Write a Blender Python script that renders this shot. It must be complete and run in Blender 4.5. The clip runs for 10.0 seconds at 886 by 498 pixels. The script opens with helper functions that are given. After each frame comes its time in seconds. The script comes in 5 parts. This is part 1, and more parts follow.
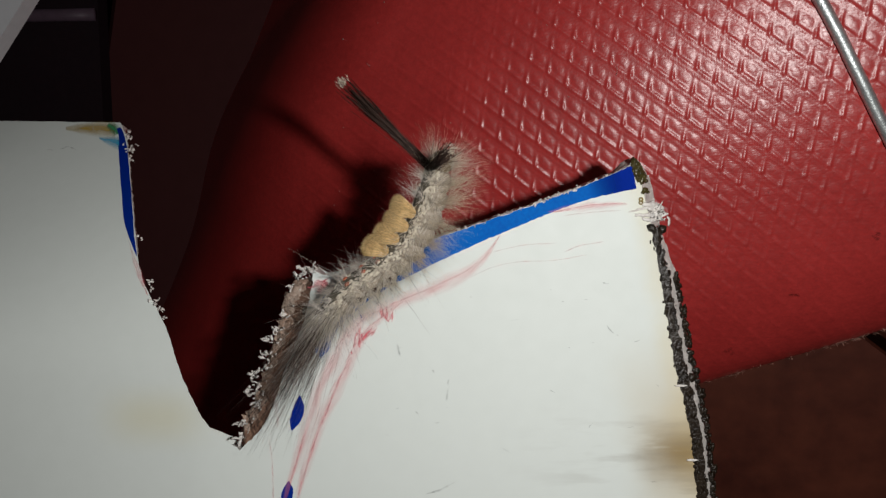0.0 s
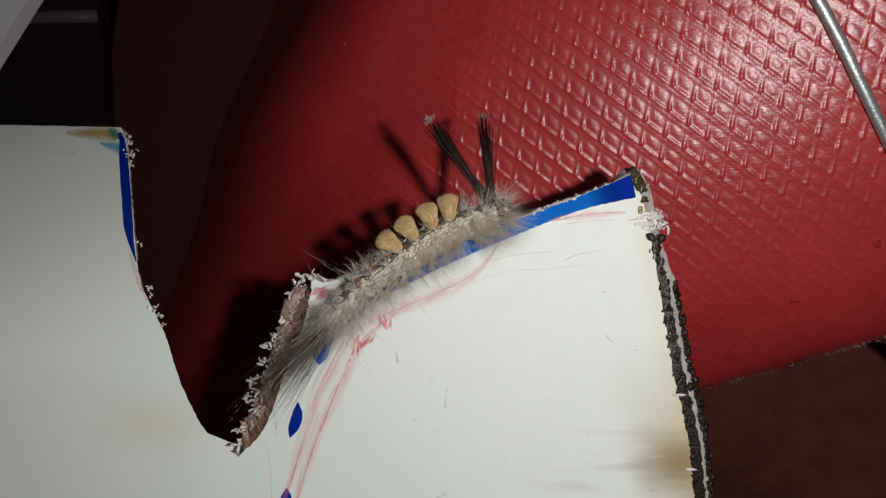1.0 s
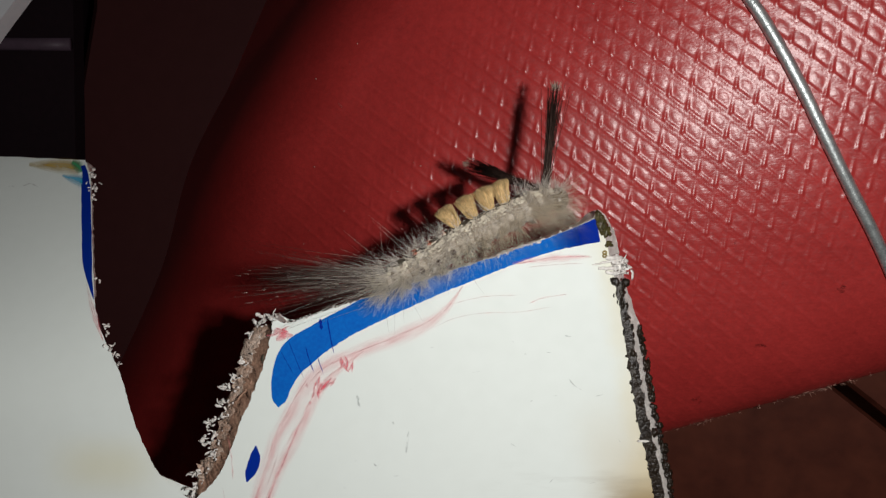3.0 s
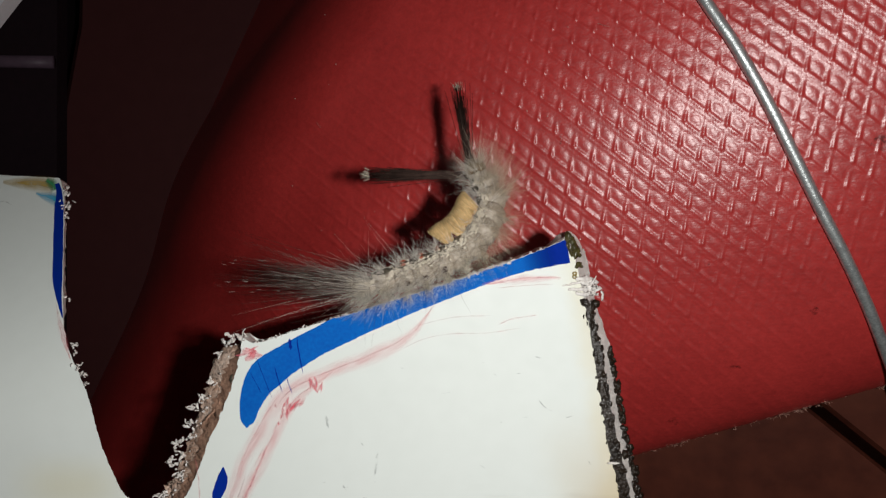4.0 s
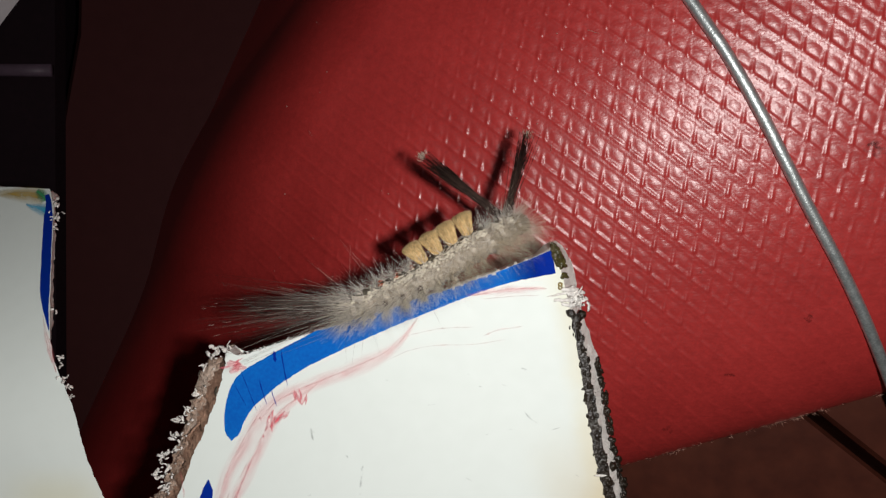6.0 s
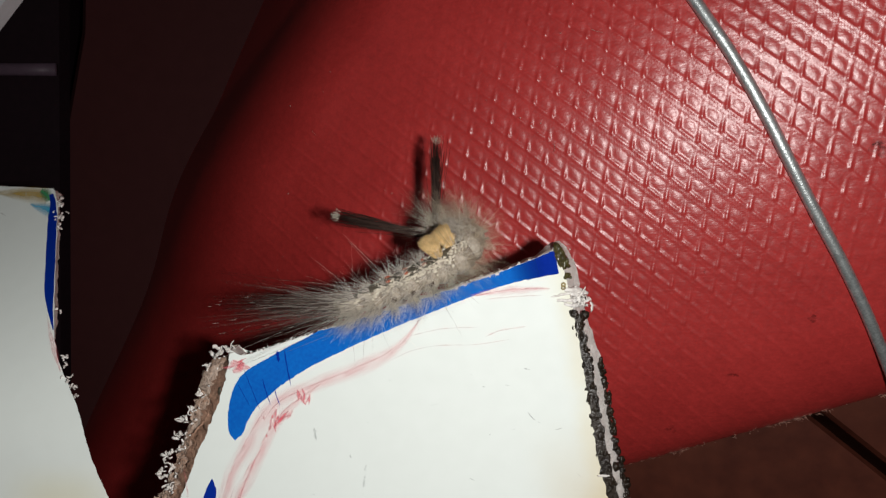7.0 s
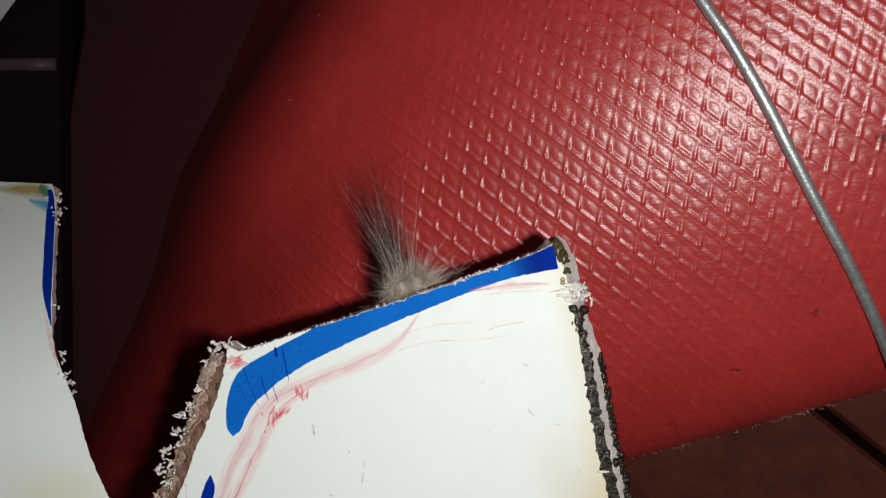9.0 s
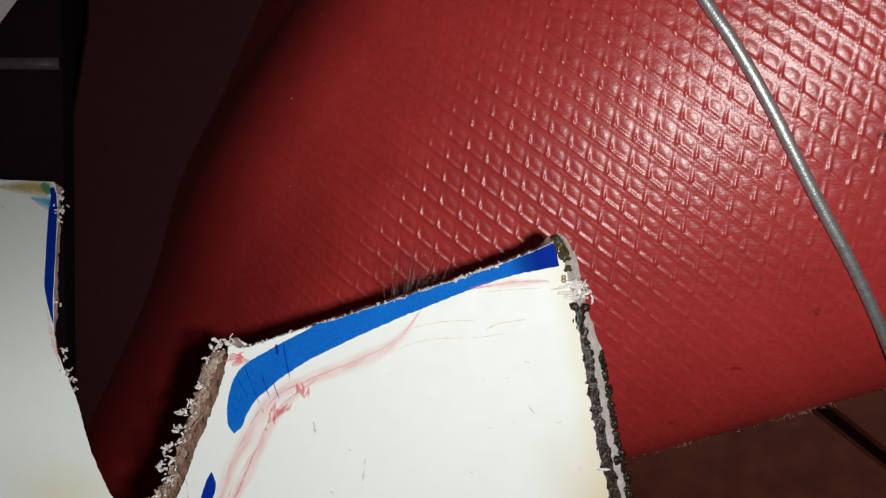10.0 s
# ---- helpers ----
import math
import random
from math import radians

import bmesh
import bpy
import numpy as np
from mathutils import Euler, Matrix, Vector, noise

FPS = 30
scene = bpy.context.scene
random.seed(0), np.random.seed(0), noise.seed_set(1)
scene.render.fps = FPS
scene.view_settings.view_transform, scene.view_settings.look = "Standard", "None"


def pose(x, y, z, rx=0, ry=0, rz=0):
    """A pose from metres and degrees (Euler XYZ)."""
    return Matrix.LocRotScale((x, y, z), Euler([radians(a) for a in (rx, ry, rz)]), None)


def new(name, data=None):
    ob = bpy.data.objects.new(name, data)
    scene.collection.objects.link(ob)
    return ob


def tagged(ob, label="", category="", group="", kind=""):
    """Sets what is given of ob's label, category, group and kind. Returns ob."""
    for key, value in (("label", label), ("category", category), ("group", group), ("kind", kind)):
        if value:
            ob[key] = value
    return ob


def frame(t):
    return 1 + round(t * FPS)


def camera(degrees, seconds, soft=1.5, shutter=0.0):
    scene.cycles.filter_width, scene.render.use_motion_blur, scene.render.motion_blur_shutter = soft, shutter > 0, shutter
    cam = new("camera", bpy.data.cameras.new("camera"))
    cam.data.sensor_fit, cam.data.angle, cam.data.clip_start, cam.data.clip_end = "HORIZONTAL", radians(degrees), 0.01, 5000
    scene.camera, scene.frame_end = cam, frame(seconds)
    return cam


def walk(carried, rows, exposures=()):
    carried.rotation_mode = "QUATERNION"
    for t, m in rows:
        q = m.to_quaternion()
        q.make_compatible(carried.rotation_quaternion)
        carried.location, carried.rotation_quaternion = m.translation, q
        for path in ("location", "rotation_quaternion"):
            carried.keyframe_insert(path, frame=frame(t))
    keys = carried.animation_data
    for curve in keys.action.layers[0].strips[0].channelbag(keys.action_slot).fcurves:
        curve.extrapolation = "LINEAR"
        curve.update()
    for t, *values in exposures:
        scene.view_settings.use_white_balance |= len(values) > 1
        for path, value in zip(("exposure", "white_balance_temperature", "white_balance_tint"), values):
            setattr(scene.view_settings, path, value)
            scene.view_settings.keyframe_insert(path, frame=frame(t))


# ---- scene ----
MM = 0.001
GROUND = -210.0

# ---- camera: a phone held over the bench, looking straight down ----
cam = camera(62, 10.0, soft=1.35)
walk(cam, [
    (0.0, pose(-0.00591, -0.00416, 0.35147, -3.527, 1.298, -1.210)),
    (0.5, pose(-0.00496, -0.00340, 0.35147, -3.907, 1.840, -1.054)),
    (1.0, pose(-0.00530, -0.00299, 0.35131, -3.685, 1.611, -0.991)),
    (1.5, pose(-0.00560, -0.00096, 0.35132, -4.432, 1.848, -0.924)),
    (2.0, pose(-0.00358, -0.00170, 0.35033, -2.829, 0.552, -0.682)),
    (2.2, pose(-0.00363, -0.00117, 0.35014, -3.009, 0.749, -0.613)),
    (3.3, pose(-0.00308, -0.00166, 0.35056, -0.611, -0.518, 0.019)),
    (3.5, pose(-0.00117, -0.00210, 0.35045, -0.167, -0.865, 0.076)),
    (4.0, pose(-0.00087, -0.00114, 0.35055, -0.122, -0.476, 0.175)),
    (4.5, pose(0.00000, -0.00000, 0.35000, -0.075, 0.016, 0.008)),
    (5.0, pose(0.00176, -0.00016, 0.35028, 0.247, -0.077, -0.072)),
    (5.5, pose(0.00199, -0.00016, 0.35042, 0.212, -0.064, -0.228)),
    (5.7, pose(0.00208, 0.00005, 0.35022, 0.063, 0.095, -0.196)),
    (6.8, pose(0.00209, 0.00026, 0.34986, -0.259, 0.496, -0.002)),
    (7.0, pose(0.00215, 0.00038, 0.35002, -0.278, 0.593, -0.098)),
    (7.5, pose(0.00246, 0.00033, 0.34979, -0.327, 0.855, -0.098)),
    (8.0, pose(0.00290, 0.00033, 0.34957, -0.535, 1.092, -0.411)),
    (8.5, pose(0.00274, 0.00018, 0.34953, -0.575, 0.626, -0.154)),
    (9.0, pose(0.00282, 0.00053, 0.34942, -0.772, 0.929, -0.235)),
    (9.5, pose(0.00259, 0.00026, 0.34957, -0.645, 0.879, -0.108)),
    (10.0, pose(0.00303, 0.00015, 0.34946, -0.709, 1.146, -0.180)),
], exposures=[(0.0, -0.25), (2.2, -0.25), (3.5, -0.04), (4.5, -0.10), (5.0, 0.04), (10.0, 0.04)])

# ---- light: the phone's torch beside the lens, in a dark room ----
world = bpy.data.worlds.new("night_room")
world.use_nodes = True
world.node_tree.nodes["Background"].inputs[0].default_value = (0.9, 0.8, 0.85, 1)
world.node_tree.nodes["Background"].inputs[1].default_value = 0.041
scene.world = world
torch = bpy.data.lights.new("torch", "POINT")
torch.shadow_soft_size, torch.energy, torch.color = 0.0022, 0.41, (1.0, 0.98, 0.955)
new("torch", torch).location = (0.0145, -0.0014, 0.358)


# ---- materials ----
def material(name, base, rough=0.5, second=None, big=60.0, fine=900.0, bump=0.15, depth=0.0002, specular=0.5, metal=0.0, contrast=0.5, per_object=0.0, per_hair=0.0):
    """A surface with two scales of noise in its colour, roughness and relief; sizes in waves a metre."""
    m = bpy.data.materials.new(name)
    m.use_nodes = True
    n, l = m.node_tree.nodes, m.node_tree.links
    b = n["Principled BSDF"]
    co = n.new("ShaderNodeTexCoord")
    n1, n2 = n.new("ShaderNodeTexNoise"), n.new("ShaderNodeTexNoise")
    n1.inputs["Scale"].default_value, n2.inputs["Scale"].default_value = big, fine
    n1.inputs["Detail"].default_value, n2.inputs["Detail"].default_value = 4, 3
    ramp = n.new("ShaderNodeMapRange")
    ramp.inputs[1].default_value, ramp.inputs[2].default_value = 0.5 - contrast / 2, 0.5 + contrast / 2
    mix = n.new("ShaderNodeMix")
    mix.data_type = "RGBA"
    second = second or tuple(c * 0.7 for c in base)
    mix.inputs[6].default_value, mix.inputs[7].default_value = (*base, 1), (*second, 1)
    add = n.new("ShaderNodeMath")
    add.operation = "MULTIPLY_ADD"
    add.inputs[1].default_value = 0.5
    half = n.new("ShaderNodeMath")
    half.operation, half.inputs[1].default_value = "MULTIPLY", 0.5
    for node in (n1, n2):
        l.new(co.outputs["Object"], node.inputs["Vector"])
    l.new(n2.outputs["Fac"], half.inputs[0])
    l.new(n1.outputs["Fac"], add.inputs[0])
    l.new(half.outputs[0], add.inputs[2])
    l.new(add.outputs[0], ramp.inputs[0])
    l.new(ramp.outputs[0], mix.inputs[0])
    rr = n.new("ShaderNodeMapRange")
    rr.inputs[3].default_value, rr.inputs[4].default_value = max(0.02, rough - 0.1), min(1, rough + 0.1)
    l.new(n2.outputs["Fac"], rr.inputs[0])
    l.new(rr.outputs[0], b.inputs["Roughness"])
    bp = n.new("ShaderNodeBump")
    bp.inputs["Strength"].default_value, bp.inputs["Distance"].default_value = bump, depth
    l.new(n2.outputs["Fac"], bp.inputs["Height"])
    l.new(bp.outputs[0], b.inputs["Normal"])
    last = mix.outputs[2]
    if per_object or per_hair:
        hsv, mr = n.new("ShaderNodeHueSaturation"), n.new("ShaderNodeMapRange")
        info = n.new("ShaderNodeObjectInfo") if per_object else n.new("ShaderNodeNewGeometry")
        vary = per_object or per_hair
        mr.inputs[3].default_value, mr.inputs[4].default_value = 1 - vary, 1 + vary
        l.new(info.outputs["Random" if per_object else "Random Per Island"], mr.inputs[0])
        l.new(mr.outputs[0], hsv.inputs["Value"])
        l.new(last, hsv.inputs["Color"])
        last = hsv.outputs[0]
    l.new(last, b.inputs["Base Color"])
    b.inputs["Metallic"].default_value = metal
    b.inputs["Specular IOR Level"].default_value = specular
    return m


def ink(name, color, cover, scale, streak=(1, 1, 1), soft=0.25, most=1.0):
    """Pen ink that lets the plastic show where its noise thins out."""
    m = material(name, color, 0.4, tuple(c * 0.8 for c in color), 300, 3000, 0.05)
    n, l = m.node_tree.nodes, m.node_tree.links
    co, mp, nz, mr = n.new("ShaderNodeTexCoord"), n.new("ShaderNodeMapping"), n.new("ShaderNodeTexNoise"), n.new("ShaderNodeMapRange")
    mp.inputs["Scale"].default_value = streak
    nz.inputs["Scale"].default_value, nz.inputs["Detail"].default_value = scale, 5
    mr.inputs[1].default_value, mr.inputs[2].default_value, mr.inputs[4].default_value = 1 - cover - soft, 1 - cover + soft, most
    l.new(co.outputs["Object"], mp.inputs[0])
    l.new(mp.outputs[0], nz.inputs["Vector"])
    l.new(nz.outputs["Fac"], mr.inputs[0])
    l.new(mr.outputs[0], n["Principled BSDF"].inputs["Alpha"])
    return m


def pen(name, color, most, lo, hi, along=0.25, across=7.0, rim=0.5, fade=False):
    """Pen ink that runs in streaks along its stroke and thins out towards the stroke's rim."""
    m = material(name, color, 0.75, tuple(c * 0.8 for c in color), 300, 3000, 0.05, specular=0.03)
    n, l = m.node_tree.nodes, m.node_tree.links
    uv, mp, nz, mr = n.new("ShaderNodeTexCoord"), n.new("ShaderNodeMapping"), n.new("ShaderNodeTexNoise"), n.new("ShaderNodeMapRange")
    mp.inputs["Scale"].default_value = (along, across, 1)
    nz.inputs["Scale"].default_value, nz.inputs["Detail"].default_value = 1.0, 5
    mr.inputs[1].default_value, mr.inputs[2].default_value, mr.inputs[4].default_value = lo, hi, most
    sep, tri, edge, mul = n.new("ShaderNodeSeparateXYZ"), n.new("ShaderNodeMath"), n.new("ShaderNodeMapRange"), n.new("ShaderNodeMath")
    tri.operation, mul.operation = "PINGPONG", "MULTIPLY"
    tri.inputs[1].default_value = 1.0 if fade else 0.5
    edge.inputs[2].default_value = rim
    l.new(uv.outputs["UV"], mp.inputs[0])
    l.new(mp.outputs[0], nz.inputs["Vector"])
    l.new(nz.outputs["Fac"], mr.inputs[0])
    l.new(uv.outputs["UV"], sep.inputs[0])
    l.new(sep.outputs[1], tri.inputs[0])
    l.new(tri.outputs[0], edge.inputs[0])
    l.new(edge.outputs[0], mul.inputs[0])
    l.new(mr.outputs[0], mul.inputs[1])
    l.new(mul.outputs[0], n["Principled BSDF"].inputs["Alpha"])
    return m


VINYL = material("red_vinyl", (0.472, 0.038, 0.035), 0.36, (0.350, 0.025, 0.024), 80, 2600, 0.32, 0.0001, 0.78, contrast=0.4)
PLASTIC = material("white_pvc", (0.725, 0.775, 0.742), 0.55, (0.66, 0.705, 0.67), 22, 500, 0.03, 0.0001, 0.25, contrast=0.9)


def scorch(m):
    """Heat stains of the plastic: yellow along the burnt edge, brown where the flame dwelt, a dull yellow bloom by the notch."""
    n, l = m.node_tree.nodes, m.node_tree.links
    b = n["Principled BSDF"]
    base = b.inputs["Base Color"].links[0].from_socket
    co, sep, nz = n.new("ShaderNodeTexCoord"), n.new("ShaderNodeSeparateXYZ"), n.new("ShaderNodeTexNoise")
    nz.inputs["Scale"].default_value, nz.inputs["Detail"].default_value = 160, 4
    l.new(co.outputs["Object"], sep.inputs[0])
    l.new(co.outputs["Object"], nz.inputs["Vector"])

    def calc(op, a, b2, c=0.0):
        q = n.new("ShaderNodeMath")
        q.operation = op
        for k, v in enumerate((a, b2, c)):
            if isinstance(v, (int, float)):
                q.inputs[k].default_value = v
            else:
                l.new(v, q.inputs[k])
        return q.outputs[0]

    def span(v, lo, hi):
        q = n.new("ShaderNodeMapRange")
        q.interpolation_type = "SMOOTHSTEP"
        q.inputs[1].default_value, q.inputs[2].default_value = lo, hi
        l.new(v, q.inputs[0])
        return q.outputs[0]

    def tint(fac, color, under):
        q = n.new("ShaderNodeMix")
        q.data_type = "RGBA"
        q.inputs[7].default_value = (*color, 1)
        l.new(fac, q.inputs[0])
        l.new(under, q.inputs[6])
        return q.outputs[2]

    x, y = sep.outputs[0], sep.outputs[1]
    mp, streak = n.new("ShaderNodeMapping"), n.new("ShaderNodeTexNoise")
    mp.inputs["Scale"].default_value = (110, 620, 1)
    mp.inputs["Rotation"].default_value = (0, 0, 0.15)
    streak.inputs["Scale"].default_value, streak.inputs["Detail"].default_value = 1.0, 4
    l.new(co.outputs["Object"], mp.inputs[0])
    l.new(mp.outputs[0], streak.inputs["Vector"])
    runs = span(streak.outputs["Fac"], 0.24, 0.52)
    edge = calc("ADD", calc("MULTIPLY_ADD", y, 0.184, -0.0145), x)
    edge = calc("MULTIPLY_ADD", calc("SUBTRACT", nz.outputs["Fac"], 0.5), 0.004, edge)
    col = tint(calc("MULTIPLY", span(edge, -0.0028, 0.0006), 0.30), (0.64, 0.52, 0.24), base)
    dwell = calc("MULTIPLY", span(calc("ABSOLUTE", calc("ADD", y, 0.0342), 0.0), 0.0055, 0.0), calc("MULTIPLY", runs, span(edge, -0.0085, -0.0005)))
    col = tint(calc("MULTIPLY", dwell, 0.92), (0.07, 0.035, 0.012), col)
    low = calc("MULTIPLY", span(y, -0.018, -0.032), span(edge, -0.010, 0.0))
    col = tint(calc("MULTIPLY", low, 0.5), (0.50, 0.36, 0.15), col)
    grime = calc("MULTIPLY", calc("MULTIPLY", span(y, -0.026, -0.034), span(edge, -0.024, -0.004)), span(streak.outputs["Fac"], 0.50, 0.72))
    col = tint(calc("MULTIPLY", grime, 0.30), (0.20, 0.17, 0.13), col)
    bloom = calc("MULTIPLY", span(calc("ABSOLUTE", calc("ADD", y, 0.029), 0.0), 0.005, 0.0), span(calc("ABSOLUTE", calc("ADD", x, 0.043), 0.0), 0.009, 0.001))
    col = tint(calc("MULTIPLY", bloom, 0.35), (0.62, 0.55, 0.28), col)
    l.new(col, b.inputs["Base Color"])


def hide_grain(m):
    """Fine parallel creases of the vinyl's skin, over its speckle."""
    n, l = m.node_tree.nodes, m.node_tree.links
    b = n["Principled BSDF"]
    under = b.inputs["Normal"].links[0].from_socket
    co, mp, nz, bp = n.new("ShaderNodeTexCoord"), n.new("ShaderNodeMapping"), n.new("ShaderNodeTexNoise"), n.new("ShaderNodeBump")
    mp.inputs["Rotation"].default_value, mp.inputs["Scale"].default_value = (0, 0, radians(-38)), (500, 1900, 900)
    nz.inputs["Scale"].default_value, nz.inputs["Detail"].default_value = 1.0, 3
    bp.inputs["Strength"].default_value, bp.inputs["Distance"].default_value = 0.40, 0.0001
    l.new(co.outputs["Object"], mp.inputs[0])
    l.new(mp.outputs[0], nz.inputs["Vector"])
    l.new(nz.outputs["Fac"], bp.inputs["Height"])
    l.new(under, bp.inputs["Normal"])
    l.new(bp.outputs[0], b.inputs["Normal"])
    paint = b.inputs["Base Color"].links[0].from_socket
    spots, level, tone = n.new("ShaderNodeTexNoise"), n.new("ShaderNodeMapRange"), n.new("ShaderNodeHueSaturation")
    spots.inputs["Scale"].default_value, spots.inputs["Detail"].default_value = 1000, 4
    level.inputs[1].default_value, level.inputs[2].default_value = 0.3, 0.7
    level.inputs[3].default_value, level.inputs[4].default_value = 0.91, 1.08
    l.new(co.outputs["Object"], spots.inputs["Vector"])
    l.new(spots.outputs["Fac"], level.inputs[0])
    l.new(level.outputs[0], tone.inputs["Value"])
    l.new(paint, tone.inputs["Color"])
    l.new(tone.outputs[0], b.inputs["Base Color"])


scorch(PLASTIC)
hide_grain(VINYL)
CUT = material("sawn_pvc", (0.78, 0.75, 0.71), 0.8, (0.50, 0.46, 0.42), 900, 4000, 0.6, 0.0003)
CUT_BROWN = material("scorched_cut", (0.46, 0.28, 0.19), 0.8, (0.17, 0.085, 0.055), 420, 2500, 0.6, 0.0003, contrast=0.4)
CUT_TAN = material("torn_cut", (0.72, 0.58, 0.48), 0.8, (0.42, 0.25, 0.17), 480, 2600, 0.7, 0.0004, contrast=0.3)
OLIVE = material("olive_melt", (0.085, 0.070, 0.020), 0.22, (0.016, 0.013, 0.007), 700, 3000, 0.3, specular=0.6, contrast=0.4)
CHAR = material("char", (0.006, 0.004, 0.003), 0.30, (0.024, 0.016, 0.009), 450, 4000, 0.4, 0.0003, specular=0.36, contrast=0.35)
AMBER = material("molten_amber", (0.36, 0.26, 0.06), 0.3, (0.05, 0.035, 0.01), 900, 3000, 0.4)
SWARF = material("pvc_swarf", (0.80, 0.79, 0.76), 0.6, (0.50, 0.45, 0.41), 700, 3000, 0.5, contrast=0.35, per_hair=0.15)
BLUE = material("blue_ink", (0.002, 0.078, 0.39), 0.7, (0.003, 0.145, 0.53), 150, 2500, 0.06, specular=0.05)
DARK_BLUE = material("dark_blue_ink", (0.002, 0.016, 0.27), 0.7, (0.002, 0.028, 0.22), 200, 2500, 0.06, specular=0.02)
RED_INK = pen("red_ink", (0.90, 0.20, 0.24), 0.42, 0.36, 0.64, 1.3, 2.2, 0.4)
RED_DAB = pen("red_dab", (0.90, 0.18, 0.23), 0.52, 0.20, 0.60, 1.3, 2.2, 0.35)
RED_SMEAR = pen("red_smear", (0.94, 0.30, 0.34), 0.38, 0.12, 0.78, 0.40, 3.6, 0.42)
NAVY_INK = pen("navy_ink", (0.002, 0.022, 0.27), 1.0, 0.05, 0.35, 0.8, 0.8, 0.75, True)
AMBER_INK = pen("amber_stain", (0.50, 0.33, 0.05), 0.9, 0.22, 0.62, 0.35, 1.3, 0.5)
GREEN_INK = pen("green_stain", (0.05, 0.30, 0.13), 0.9, 0.15, 0.55, 0.35, 1.3, 0.5)
CYAN_INK = pen("cyan_stain", (0.02, 0.40, 0.66), 0.95, 0.22, 0.62, 0.35, 1.3, 0.5)
DIRT_MARK = ink("dirt_smudge", (0.07, 0.010, 0.008), 0.40, 1500, (1, 1, 1), 0.2, 0.5)
PENCIL_MARK = ink("grey_scratch", (0.22, 0.22, 0.24), 0.5, 1500, (1, 1, 1), 0.15, 0.38)
STEEL = material("grey_steel", (0.66, 0.70, 0.69), 0.42, (0.38, 0.41, 0.41), 900, 3600, 0.6, 0.0001, metal=0.75, contrast=0.3)
FLOOR_WOOD = material("brown_floor_wood", (0.30, 0.16, 0.09), 0.5, (0.2, 0.1, 0.055), 18, 220, 0.2, 0.0005, per_object=0.12)
WOOD = material("dark_varnished_wood", (0.098, 0.028, 0.0165), 0.5, (0.048, 0.0125, 0.008), 30, 260, 0.25, 0.0003, specular=0.1, contrast=0.35)
# dark maroon that paints the shade on the cushion's far side
SHADE_MAROON = material("maroon_shade", (0.064, 0.020, 0.020), 0.6, (0.046, 0.014, 0.014), 14, 260, 0.2, 0.0003, specular=0.08, contrast=0.8)
PLASTER = material("grey_plaster", (0.34, 0.32, 0.30), 0.85, (0.27, 0.25, 0.235), 3, 60, 0.2, 0.001)
DIRT = material("dark_gap", (0.012, 0.009, 0.008), 0.9)
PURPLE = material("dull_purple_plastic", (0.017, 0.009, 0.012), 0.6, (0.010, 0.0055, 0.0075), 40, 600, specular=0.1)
PURPLE_SHINE = material("purple_rim_shine", (0.10, 0.065, 0.09), 0.5, (0.06, 0.04, 0.055), 60, 600, specular=0.2)
GREY_CARD = material("pale_card", (0.33, 0.33, 0.34), 0.6, (0.28, 0.28, 0.29), 40, 900)
LINT = material("pale_lint", (0.62, 0.40, 0.36), 0.6, (0.40, 0.24, 0.21), 900, 4000)
FIBRE = material("frayed_backing", (0.66, 0.44, 0.35), 0.8, (0.45, 0.22, 0.16), 900, 4000)
BACK = material("dark_olive_back", (0.13, 0.115, 0.085), 0.5, (0.05, 0.042, 0.030), 900, 3000, 0.4)
SKIN = material("caterpillar_skin", (0.46, 0.40, 0.32), 0.6, (0.15, 0.12, 0.09), 700, 3000, 0.4)
PALE_LINE = material("pale_back_line", (0.68, 0.63, 0.51), 0.7, (0.48, 0.42, 0.34), 1400, 3500, 0.4)


def sheer(m, share):
    """Lets part of the light that falls on a fine hair go through it."""
    n, l = m.node_tree.nodes, m.node_tree.links
    b, out = n["Principled BSDF"], n["Material Output"]
    mix, thin = n.new("ShaderNodeMixShader"), n.new("ShaderNodeBsdfTranslucent")
    mix.inputs[0].default_value = share
    l.new(b.inputs["Base Color"].links[0].from_socket, thin.inputs["Color"])
    l.new(b.outputs[0], mix.inputs[1])
    l.new(thin.outputs[0], mix.inputs[2])
    l.new(mix.outputs[0], out.inputs["Surface"])
    return m


HAIR = sheer(material("pale_seta", (0.82, 0.76, 0.63), 0.4, (0.60, 0.54, 0.43), 500, 2000, 0.0, specular=0.7, per_hair=0.2), 0.35)
SPINE = sheer(material("white_seta", (0.92, 0.87, 0.80), 0.3, (0.70, 0.63, 0.56), 500, 2000, 0.0, specular=0.8, per_hair=0.15), 0.35)
TAN_HAIR = sheer(material("tan_seta", (0.74, 0.64, 0.49), 0.45, (0.52, 0.43, 0.31), 500, 2000, 0.0, specular=0.5, per_hair=0.2), 0.3)
DARK_HAIR = material("dark_seta", (0.080, 0.048, 0.038), 0.6, (0.026, 0.016, 0.013), 500, 2000, 0.0, specular=0.15, per_hair=0.4)
TAIL_HAIR = material("dusky_seta", (0.30, 0.245, 0.21), 0.5, (0.12, 0.09, 0.075), 500, 2000, 0.0, per_hair=0.4)
TUFT = material("ochre_tuft", (0.80, 0.59, 0.32), 0.8, (0.53, 0.35, 0.14), 900, 3500, 0.3, specular=0.1, per_hair=0.38)
ORANGE = material("orange_gland", (0.46, 0.12, 0.05), 0.5, (0.24, 0.06, 0.03), 900, 3000)
HEAD = material("brown_head", (0.16, 0.10, 0.04), 0.35, (0.08, 0.05, 0.025), 900, 3000)


